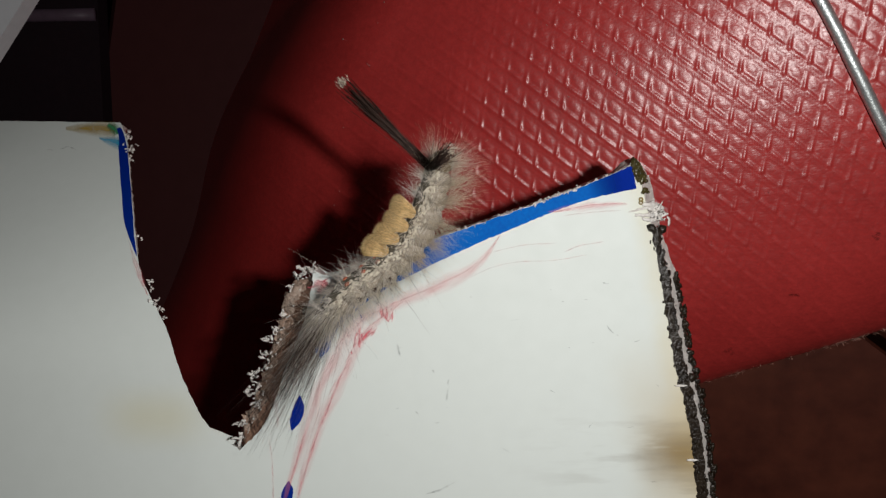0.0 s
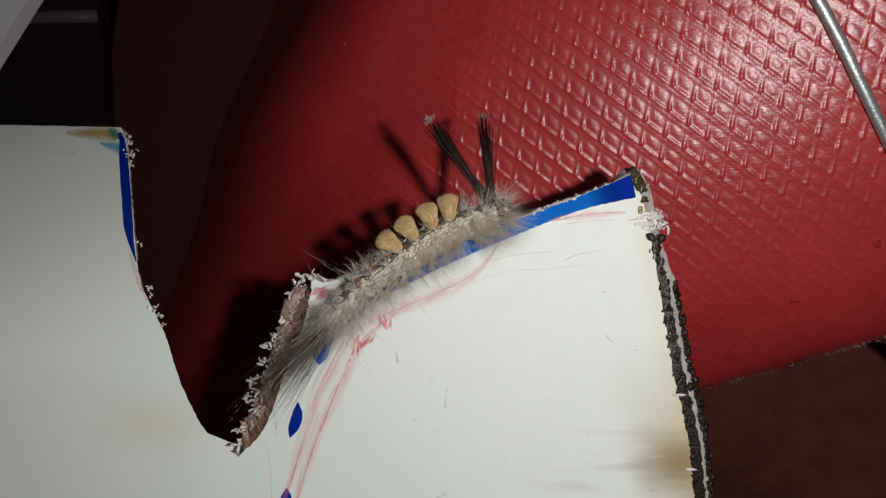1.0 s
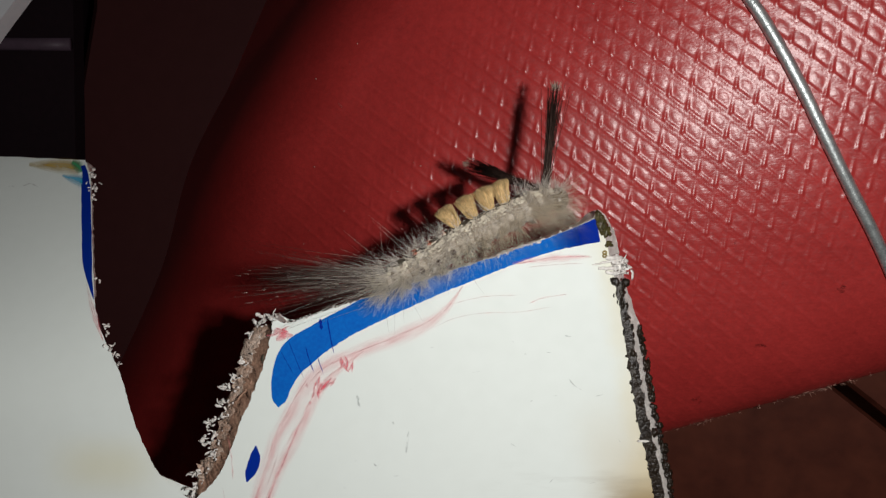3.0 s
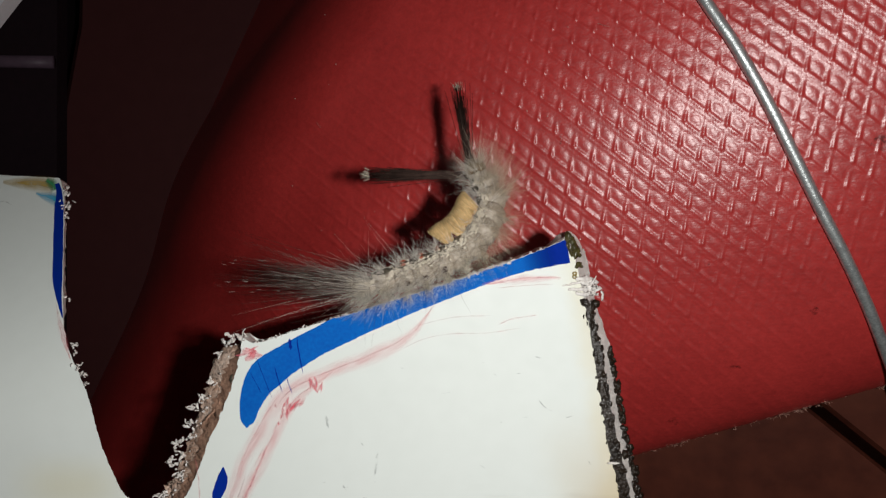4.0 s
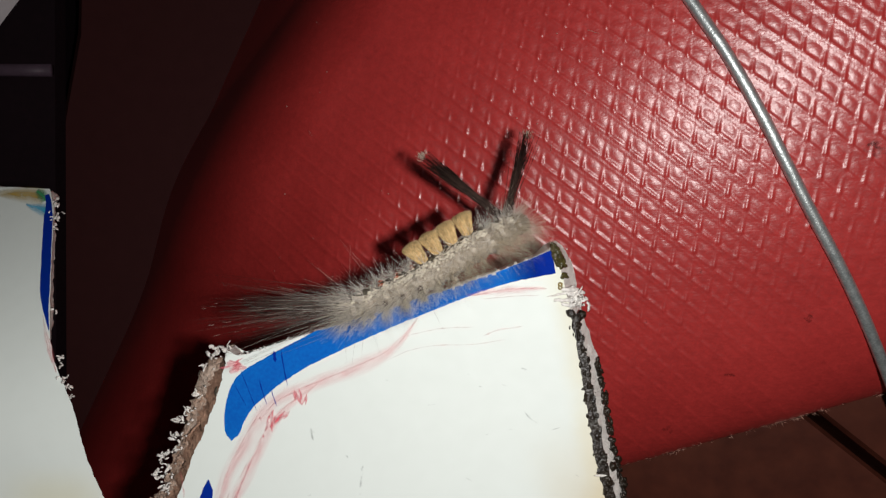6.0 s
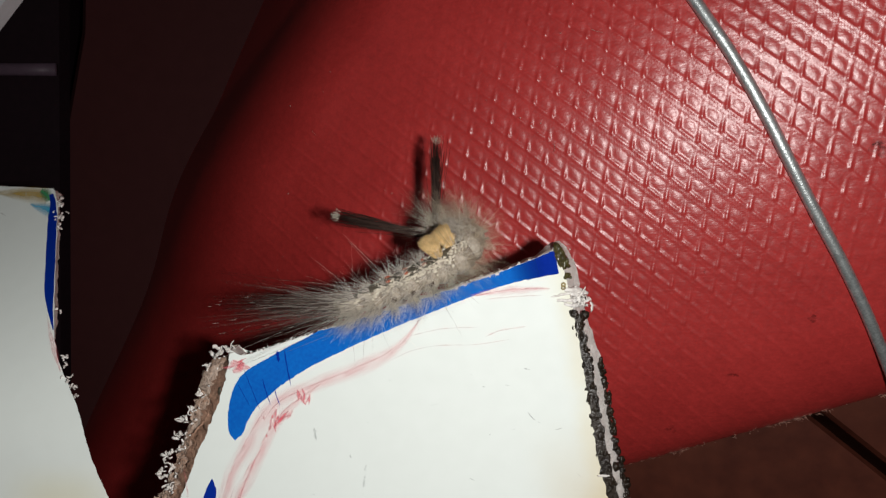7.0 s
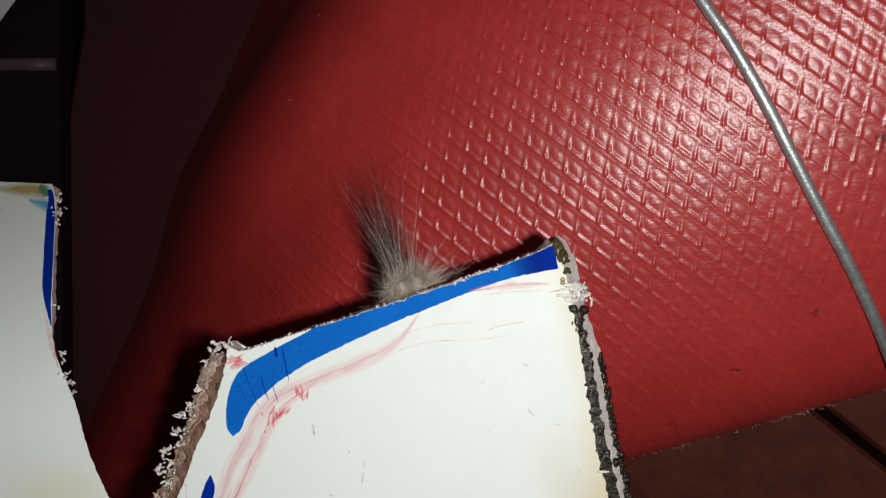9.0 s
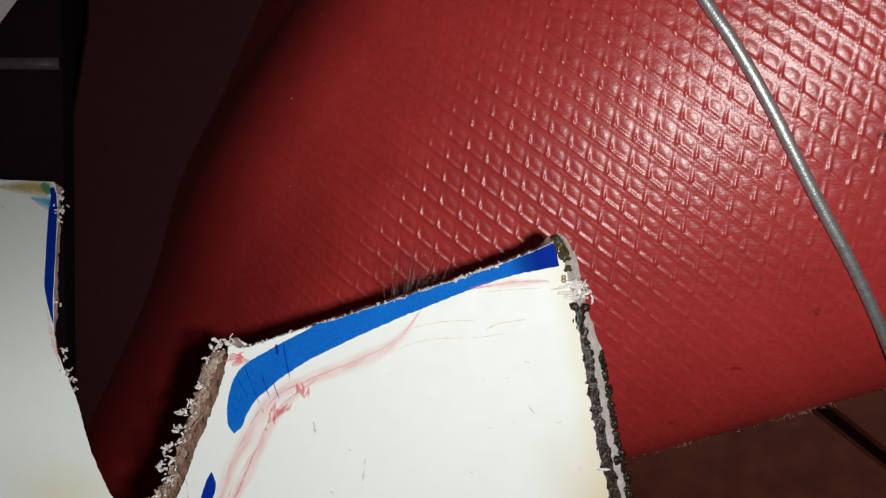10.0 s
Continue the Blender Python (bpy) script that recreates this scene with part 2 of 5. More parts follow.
# ---- mesh helpers; lengths in millimetres ----
def mesh_of(name, verts, faces, mat, smooth=True):
    me = bpy.data.meshes.new(name)
    me.from_pydata((np.asarray(verts, float) * MM).tolist(), [], [tuple(map(int, f)) for f in faces])
    me.materials.append(mat)
    me.update()
    if smooth:
        me.polygons.foreach_set("use_smooth", [True] * len(me.polygons))
    return me


def part(name, verts, faces, mat, parent, label="", smooth=True, kind=""):
    ob = new(name, mesh_of(name, verts, faces, mat, smooth))
    ob.parent = parent
    return tagged(ob, label, kind=kind)


def stroke(name, path, widths, z, mat, parent, label="", bent=False):
    """A pen stroke lying on the plastic; its UV runs along it in mm and across it from 0 to 1."""
    path = np.asarray(path, float)
    v, f = ribbon(path, widths, z)
    ob = part(name, on_sheet(v) if bent else v, f, mat, parent, label)
    run = np.r_[0, np.cumsum(np.linalg.norm(np.diff(path, axis=0), axis=1))] + 3.7 * path[0, 0]
    uv, n = ob.data.uv_layers.new(name="UVMap"), len(path)
    for loop, slot in zip(ob.data.loops, uv.data):
        k = loop.vertex_index
        slot.uv = (run[k % n], 0.0 if k < n else 1.0)
    return ob


def curve(points, count):
    """Catmull-Rom through the points, evenly sampled by arc length."""
    p = np.array(points, float)
    e = np.vstack([2 * p[0] - p[1], p, 2 * p[-1] - p[-2]])
    out = []
    for i in range(1, len(e) - 2):
        for t in np.linspace(0, 1, 24, endpoint=False):
            a, b, c, d = e[i - 1:i + 3]
            out.append(0.5 * (2 * b + (c - a) * t + (2 * a - 5 * b + 4 * c - d) * t * t + (3 * b - a - 3 * c + d) * t ** 3))
    out = np.array(out + [p[-1]])
    run = np.r_[0, np.cumsum(np.linalg.norm(np.diff(out, axis=0), axis=1))]
    s = np.linspace(0, run[-1], count)
    return np.stack([np.interp(s, run, out[:, k]) for k in range(out.shape[1])], 1)


def tube(path, radius, sides=10, flat=1.0, lump=0.0, cell=1.0):
    """A closed tube along a path; radius a number or one per point; lump: uneven swelling."""
    path = np.asarray(path, float)
    r = np.broadcast_to(np.asarray(radius, float), (len(path),))
    verts, faces = [], []
    tang = np.gradient(path, axis=0)
    for i, (p, t) in enumerate(zip(path, tang)):
        t = t / (np.linalg.norm(t) + 1e-9)
        u = np.cross(t, (0, 0, 1.0)) if abs(t[2]) < 0.95 else np.cross(t, (0, 1.0, 0))
        u /= np.linalg.norm(u)
        v = np.cross(u, t)
        for k in range(sides):
            a = 2 * math.pi * k / sides
            q = p + r[i] * (math.cos(a) * u + flat * math.sin(a) * v)
            if lump:
                q = q + lump * noise.noise(Vector(q / cell)) * (q - p) / r[i]
            verts.append(q)
    for i in range(len(path) - 1):
        for k in range(sides):
            a, b = i * sides + k, i * sides + (k + 1) % sides
            faces.append((a, b, b + sides, a + sides))
    faces += [tuple(range(sides))[::-1], tuple(range((len(path) - 1) * sides, len(path) * sides))]
    return np.array(verts), faces


def blob(center, size, seed=0, rough=0.35, cell=0.6, rings=6, sides=9):
    """A lumpy closed crumb."""
    verts, faces = [], []
    for i in range(rings + 1):
        th = math.pi * i / rings
        for k in range(sides):
            ph = 2 * math.pi * k / sides
            d = Vector((math.sin(th) * math.cos(ph), math.sin(th) * math.sin(ph), math.cos(th)))
            g = 1 + rough * noise.noise(d / cell + Vector((seed * 3.7, seed, -seed)))
            verts.append([center[j] + size[j] * g * d[j] for j in range(3)])
    for i in range(rings):
        for k in range(sides):
            a, b = i * sides + k, i * sides + (k + 1) % sides
            faces.append((a, a + sides, b + sides, b))
    return np.array(verts), faces


def merged(pieces):
    verts, faces, n = [], [], 0
    for v, f in pieces:
        verts.append(np.asarray(v, float))
        faces += [tuple(i + n for i in q) for q in f]
        n += len(v)
    return np.vstack(verts), faces


def hairs(roots, ways, lengths, width, bend=0.15, seed=1, tip=0.15):
    """Tapered three-sided bristles; each one a little bent."""
    rng = np.random.default_rng(seed)
    roots, ways, lengths = np.asarray(roots, float), np.asarray(ways, float), np.asarray(lengths, float)
    ways = ways / np.linalg.norm(ways, axis=1, keepdims=True)
    side = np.cross(ways, rng.normal(size=ways.shape))
    side /= np.linalg.norm(side, axis=1, keepdims=True)
    other = np.cross(ways, side)
    width = np.broadcast_to(np.asarray(width, float), lengths.shape)
    rings = []
    for s, w in ((0, 1.0), (0.45, 0.8), (1.0, tip)):
        c = roots + ways * (lengths * s)[:, None] + side * (lengths * bend * s * s)[:, None]
        for k in range(3):
            a = 2 * math.pi * k / 3
            rings.append(c + (width * w * 0.5)[:, None] * (math.cos(a) * side + math.sin(a) * other))
    verts = np.stack(rings, 1).reshape(-1, 3)
    faces = []
    for h in range(len(roots)):
        o = 9 * h
        for r in (0, 3):
            for k in range(3):
                a, b = o + r + k, o + r + (k + 1) % 3
                faces.append((a, b, b + 3, a + 3))
        faces.append((o + 6, o + 7, o + 8))
    return verts, faces


def ribbon(path, widths, z):
    """A flat strip on the plastic at height z, with its width along the way."""
    path = np.asarray(path, float)
    t = np.gradient(path, axis=0)
    t /= np.linalg.norm(t, axis=1, keepdims=True)
    nrm = np.stack([-t[:, 1], t[:, 0]], 1)
    w = np.interp(np.linspace(0, 1, len(path)), np.linspace(0, 1, len(widths)), widths)[:, None] / 2
    a, b = path + nrm * w, path - nrm * w
    n = len(path)
    verts = np.vstack([np.c_[a, np.full(n, z)], np.c_[b, np.full(n, z)]])
    return verts, [(i, i + n, i + n + 1, i + 1) for i in range(n - 1)]


def slab(points, z0, z1):
    n = len(points)
    v = [(x, y, z) for z in (z0, z1) for x, y in points]
    return v, [tuple(range(n))[::-1], tuple(range(n, 2 * n))] + [(i, (i + 1) % n, (i + 1) % n + n, i + n) for i in range(n)]


def jitter(path, amount, seed, cell=0.7):
    """A hand-sawn edge: shifts the points of a path by smooth and by sharp noise."""
    rng = np.random.default_rng(seed)
    out = np.array(path, float)
    for i, p in enumerate(out):
        v = noise.noise_vector(Vector((p[0] / cell, p[1] / cell, seed)))
        out[i, :2] += amount * np.array(v[:2]) + rng.normal(0, amount * 0.2, 2)
    return out


# ---- floor of dark boards ----
floor = tagged(new("floor", mesh_of("floor", [(-1560, -1560, GROUND - 12), (1560, -1560, GROUND - 12), (1560, 1560, GROUND - 12), (-1560, 1560, GROUND - 12)], [(0, 1, 2, 3)], DIRT)), "dark gaps below brown wooden floor boards", "floor", kind="structure")


def board_mesh(length, width):
    h, c = width / 2, 1.5
    prof = [(-h, -11), (-h, -c), (-h + c, 0), (h - c, 0), (h, -c), (h, -11)]
    verts = [(x, y, z) for x in (-length / 2, length / 2) for y, z in prof]
    n = len(prof)
    return verts, [(i, (i + 1) % n, (i + 1) % n + n, i + n) for i in range(n)] + [tuple(range(n))[::-1], tuple(range(n, 2 * n))]


BOARD = mesh_of("floor_board", *board_mesh(3116, 115.5), FLOOR_WOOD, False)
for i in range(-13, 14):
    ob = new("floor_board", BOARD)
    ob.parent = floor
    ob.matrix_basis = Matrix.Translation((0, i * 119.0 * MM, GROUND * MM))


# ---- plain plastered walls that close the room ----
def build_walls():
    far, thick, high = 1560, 90, GROUND + 2500
    for name, box in (("wall_north", (-far - thick, far, far + thick, far + thick)), ("wall_south", (-far - thick, -far - thick, far + thick, -far)), ("wall_east", (far, -far, far + thick, far)), ("wall_west", (-far - thick, -far, -far, far))):
        x0, y0, x1, y1 = box
        wall = new(name, mesh_of(name, *slab([(x0, y0), (x1, y0), (x1, y1), (x0, y1)], GROUND - 12, high), PLASTER, False))
        tagged(wall, "plain plastered wall of the dark room", "wall", kind="structure")


build_walls()


# ---- red vinyl bench cushion ----
PANEL_Z = 158.0
SEAT_N = np.array((0.825, -0.565))


def seat_height(x, y):
    """Height of the smooth cushion over the floor, in mm, at plan x, y."""
    s = x * SEAT_N[0] + y * SEAT_N[1]
    across = (x - 37) * 0.45 - (y - 17) * 0.9
    z = 350 - (107.2 - 0.305 * (x - 18) - 0.18 * (y - 14.6)) - 0.004 * np.clip(across, -60, 60) ** 2
    low = 1 / (1 + np.exp((y - 2) / 9))
    w = np.maximum(0, -9 - s)
    z = z - low * 0.055 * w ** 2 / (1 + (w / 26) ** 2)
    q = np.maximum(0, -27 - s - 4 * low)
    lin = np.maximum(0, q - 25)
    q = np.minimum(q, 25)
    return z - 0.034 * q ** 2 - 1.70 * lin


def emboss(x, y, rib_share):
    """Rhombic embossing of the vinyl: crossing ribs, the upright ones rising to a peak, and a low pad in each cell."""
    a = -5.8744 + 0.3292 * x + -0.0395 * y + 0.00041 * x * x + 0.000234 * x * y + -0.000383 * y * y
    b = 7.4739 + -0.1976 * x + -0.251 * y + -0.000254 * x * x + -0.000604 * x * y + -0.000358 * y * y
    a = a + 0.025 * np.sin(x * 0.9 + 1.3 * np.sin(y * 0.31))
    fa, fb = a - np.floor(a), b - np.floor(b)
    da, db = np.minimum(fa, 1 - fa), np.minimum(fb, 1 - fb)
    s = x * SEAT_N[0] + y * SEAT_N[1]
    lattice = np.clip((s - 6) / 22, 0, 1)
    peak = np.clip((fb - 0.40) / 0.52, 0, 1) ** 1.4 * np.clip((1.05 - fb) / 0.08, 0, 1)
    upright = np.clip((s + 29) / 24, 0.10, 1) * np.exp(-(da / (0.026 + 0.062 * fb ** 3)) ** 2) * (0.05 + 0.26 * lattice + (0.72 - 0.22 * lattice) * peak)
    left = np.clip(1.25 + s / 34, 0.30, 1)
    slanted = np.exp(-(db / 0.075) ** 2) * (0.45 + 0.55 * np.exp(-((fa - 0.42) / 0.30) ** 2))
    twin = 0.45 * np.exp(-((fb - 0.19) / 0.055) ** 2) * np.clip((s + 6) / 20, 0, 1)
    pad = np.exp(-(((fa - 0.52) / 0.25) ** 4 + ((fb - 0.58) / 0.20) ** 4))
    return 0.42 * np.maximum(upright * rib_share ** 1.6, 0.55 * np.maximum(slanted, twin) * np.maximum(rib_share, 0.60 * left)) + 0.085 * pad * rib_share


SEAM_A, SEAM_B = np.array((32.3, -37.2)), np.array((66.1, -23.6))
SEAM_T = (SEAM_B - SEAM_A) / np.linalg.norm(SEAM_B - SEAM_A)
SEAM_UP = np.array((-SEAM_T[1], SEAM_T[0]))


def build_seat():
    seat = tagged(new("bench_cushion"), "red embossed vinyl cushion with frayed cut edge on dark bench", "cushion")
    rng = np.random.default_rng(5)
    # plan coordinates: u along the cut edge, v away from it
    us = np.r_[np.arange(-190, -100, 3.0), np.arange(-100, -60, 1.2), np.arange(-60, 62, 0.22), np.arange(62, 130, 3.0)]
    vs = np.r_[np.arange(0, 92, 0.22), np.arange(92, 190, 3.0)]
    gu, gv = np.meshgrid(us, vs)
    x = SEAM_A[0] + gu * SEAM_T[0] + gv * SEAM_UP[0]
    y = SEAM_A[1] + gu * SEAM_T[1] + gv * SEAM_UP[1]
    z = seat_height(x, y)
    # embossing lowered towards the cut edge, and leftwards to suit the camera's soft view
    relief_share = np.clip((gv - 3 - 0.20 * np.clip(gu - 8, 0, 60)) / 32, 0.0, 1)
    relief_share = relief_share * relief_share * (3 - 2 * relief_share) * 0.88 + 0.12
    relief_share = relief_share * np.clip(1 + (x * SEAT_N[0] + y * SEAT_N[1] + 3) / 36, 0.06, 1)
    z = np.maximum(z, PANEL_Z - 5) + emboss(x, y, relief_share) * (z > PANEL_Z - 4)
    z -= 1.6 * np.exp(-gv / 1.5) + 0.015 * np.maximum(0, 16 - gv) ** 2
    n, m = gu.shape
    verts = np.stack([x, y, z], -1).reshape(-1, 3)
    idx = np.arange(n * m).reshape(n, m)
    quads = np.stack([idx[:-1, :-1], idx[:-1, 1:], idx[1:, 1:], idx[1:, :-1]], -1).reshape(-1, 4)
    quads = quads[verts[quads, 2].max(1) > PANEL_Z - 4]
    # skirt under the cut edge and round the back, down to the floor
    rim = np.r_[idx[0, ::6], idx[0, -1], idx[::9, -1], idx[-1, ::-6], idx[::-9, 0]]
    rim = rim[verts[rim, 2] > PANEL_Z - 4]
    base = len(verts)
    skirt = verts[rim].copy()
    cx, cy = verts[:, 0].mean(), verts[:, 1].mean()
    skirt[:, 0] += (cx - skirt[:, 0]) * 0.04
    skirt[:, 1] += (cy - skirt[:, 1]) * 0.04
    skirt[:, 2] -= 4.0
    k = len(rim)
    faces = quads.tolist() + [(rim[i], base + i, base + i + 1, rim[i + 1]) for i in range(k - 1) if np.hypot(*(verts[rim[i], :2] - verts[rim[i + 1], :2])) < 60]
    part("vinyl_cover", np.vstack([verts, skirt]), faces, VINYL, seat)
    # frayed backing along the cut edge
    cnt = 360
    u = 48 * rng.uniform(0, 1, cnt) ** 0.6
    u = u[(np.sin(u * 0.35 - 1.2) + 0.6 * np.sin(u * 2.3) + rng.normal(0, 0.5, cnt)) > -0.1]
    cnt = len(u)
    root = SEAM_A + np.outer(u, SEAM_T) + np.outer(rng.uniform(-0.1, 0.5, cnt), SEAM_UP)
    rz = seat_height(root[:, 0], root[:, 1]) - 4.9
    way = np.c_[-np.outer(rng.uniform(0.2, 1, cnt), SEAM_UP) + np.outer(rng.normal(0, 0.7, cnt), SEAM_T), rng.normal(0.5, 0.4, cnt)]
    part("frayed_fringe", *hairs(np.c_[root, rz], way, rng.uniform(0.15, 0.6, cnt), 0.07, 0.4, 7), FIBRE, seat, "pale frayed backing threads")
    for mx, my, size in ((44.3, -19.3, 0.7), (53.4, -9.8, 0.7), (57.2, 13.7, 1.6), (36.7, -28.9, 0.8), (38.4, -3.3, 0.3), (31.5, -11.0, 0.3)):
        pts = []
        for k in range(4):
            c = np.array((mx, my)) + rng.normal(0, size * 0.45, 2)
            rad = size * rng.uniform(0.3, 0.8, 11)
            a = np.linspace(0, 2 * math.pi, 11, endpoint=False)
            v = np.c_[c[0] + np.r_[0, rad * np.cos(a)], c[1] + np.r_[0, 0.7 * rad * np.sin(a)], np.zeros(12)]
            away = (v[:, 0] - SEAM_A[0]) * SEAM_UP[0] + (v[:, 1] - SEAM_A[1]) * SEAM_UP[1]
            v[:, 2] = seat_height(v[:, 0], v[:, 1]) - 0.015 * np.maximum(0, 16 - away) ** 2 + 0.16 + 0.02 * k
            pts.append((v, [(0, 1 + q, 1 + (q + 1) % 11) for q in range(11)]))
        part("dirt_mark", *merged(pts), DIRT_MARK, seat, "dark smudge of dirt")
    return seat


build_seat()

# ---- lint and fallen hairs on the cushion ----
def build_lint():
    rng = np.random.default_rng(77)
    out = []
    for k in range(34):
        x, y = rng.uniform(-30, 30), rng.uniform(-18, 40)
        z = float(seat_height(np.array(x), np.array(y))) + 0.35
        if k % 6:
            out.append(blob((x, y, z), rng.uniform(0.05, 0.13, 3), k, 0.6, 0.6, 4, 6))
        else:
            a, g = rng.uniform(0, 6.28), rng.uniform(0.4, 1.0)
            d = np.array((math.cos(a), math.sin(a)))
            path = [(x, y, z), (x + d[0] * g + 0.1, y + d[1] * g - 0.1, z + 0.1), (x + d[0] * 2 * g, y + d[1] * 2 * g, z)]
            for q in range(3):
                path[q] = (*path[q][:2], float(seat_height(np.array(path[q][0]), np.array(path[q][1]))) + 0.36)
            out.append(tube(curve(path, 9), 0.022, 4))
    return tagged(new("lint", mesh_of("lint", *merged(out), LINT)), "pale specks of lint and fallen hairs on red vinyl", "lint", kind="stuff")


build_lint()

# ---- the dark wooden bench under the cushion ----
GAP_A, GAP_B = np.array((60.6, -26.4)), np.array((68.3, -32.8))
GAP_T = (GAP_B - GAP_A) / np.linalg.norm(GAP_B - GAP_A)
GAP_N = np.array((-GAP_T[1], GAP_T[0]))
EDGE_A, EDGE_B = (float(seat_height(*p)) - 8.2 for p in (SEAM_A, SEAM_B))


def bench_top(x, y):
    """Height of the bench boards: they rise along the cushion's cut edge."""
    u = (x - SEAM_A[0]) * SEAM_T[0] + (y - SEAM_A[1]) * SEAM_T[1]
    return EDGE_A + (EDGE_B - EDGE_A) * u / np.linalg.norm(SEAM_B - SEAM_A)


def plank(corners, top, thick, ease=1.2):
    """A board over a polygon, with eased upper edges; top: its height as a function of x and y."""
    p = np.array(corners, float)
    n = len(p)
    c = p.mean(0)
    inner = p + (c - p) / np.linalg.norm(c - p, axis=1, keepdims=True) * ease
    rows = [np.c_[q, [top(x, y) - d for x, y in q]] for q, d in ((p, thick), (p, ease), (inner, 0.0))]
    faces = [tuple(range(n))[::-1], tuple(range(2 * n, 3 * n))] + [(r * n + i, r * n + (i + 1) % n, (r + 1) * n + (i + 1) % n, (r + 1) * n + i) for r in (0, 1) for i in range(n)]
    return np.vstack(rows), faces


def build_bench():
    bench = tagged(new("bench"), "dark varnished wooden bench that carries the red cushion", "bench")

    def at(along, across):
        return GAP_A + along * GAP_T + across * GAP_N

    def tuck(across):
        return (10 - (at(0, across) - SEAM_A) @ SEAM_UP) / (GAP_T @ SEAM_UP)

    for a, b in ((-125.0, -0.8), (0.8, 110.0)):
        poly = [at(tuck(a), a), at(190, a), at(190, b), at(tuck(b), b)]
        part("bench_board", *plank(poly, bench_top, 14.0), WOOD, bench, smooth=False)
        for along in (tuck(a) + 40, 165):
            x, y = at(along, (a + b) / 2)
            part("bench_leg", *slab([(x - 20, y - 20), (x + 20, y - 20), (x + 20, y + 20), (x - 20, y + 20)], GROUND, bench_top(x, y) - 13), WOOD, bench, smooth=False)
    # unseen strip added below the gap to catch light, so it looks less black
    part("gap_filler", *plank([at(-20, -9), at(190, -9), at(190, 9), at(-20, 9)], lambda x, y: bench_top(x, y) - 14.5, 8.0), WOOD, bench, smooth=False)
    side = [(-103.0, -60.0), (-24.0, -60.0), (-12.0, 8.0), (12.0, 60.0), (20.0, 125.0), (-93.0, 125.0), (-95.0, 57.0), (-101.6, 20.0)]
    # added flat board; its dark colour stands in for the cushion's unlit side
    part("shaded_side", *plank(side, lambda x, y: PANEL_Z, 14.0, 2.0), SHADE_MAROON, bench, smooth=False)
    for x, y in ((-50, -44), (-60, 40), (-22, 92)):
        part("bench_leg", *slab([(x - 18, y - 18), (x + 18, y - 18), (x + 18, y + 18), (x - 18, y + 18)], GROUND, PANEL_Z - 13), WOOD, bench, smooth=False)
    part("bench_rail", *slab([(-75, 24), (90, -12), (97, 10), (-68, 46)], 118, 140), WOOD, bench, smooth=False)
    return bench


build_bench()

# ---- steel wire lying across the cushion ----
wire_plan = curve([(27.7, 44.8), (31.6, 38.2), (35.6, 31.6), (39.3, 25.6), (43.7, 17.8), (47.6, 10.6), (51.3, 4.2), (55.2, -2.0), (58.9, -8.0), (62.6, -14.2), (68.6, -24.2)], 110)
wire_path = np.c_[wire_plan, seat_height(wire_plan[:, 0], wire_plan[:, 1]) + 0.95]
tagged(new("steel_wire", mesh_of("steel_wire", *tube(wire_path, 0.82, 14, lump=0.03, cell=0.8), STEEL)), "dull grey steel wire lying across the red cushion", "wire")

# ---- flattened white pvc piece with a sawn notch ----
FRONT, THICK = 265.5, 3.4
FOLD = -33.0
# plan position of the camera at the start
EYE_PLAN = np.array((-5.9, -4.2))


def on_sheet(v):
    """Twists the arm beyond the fold down and out along the starting camera's sight lines, to fit its view, the more
    the farther it reaches from the notch's end.
    """
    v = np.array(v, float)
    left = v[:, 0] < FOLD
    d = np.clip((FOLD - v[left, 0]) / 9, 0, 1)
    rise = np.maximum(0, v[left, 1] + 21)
    # the tilt along x is added so that the arm's upper part turns darker
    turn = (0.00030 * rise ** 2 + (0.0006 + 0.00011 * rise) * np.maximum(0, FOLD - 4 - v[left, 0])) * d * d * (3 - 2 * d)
    # moved straight away from that camera, so the arm's outline there stays put
    v[left, :2] += (v[left, :2] - EYE_PLAN) * turn[:, None]
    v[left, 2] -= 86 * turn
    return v


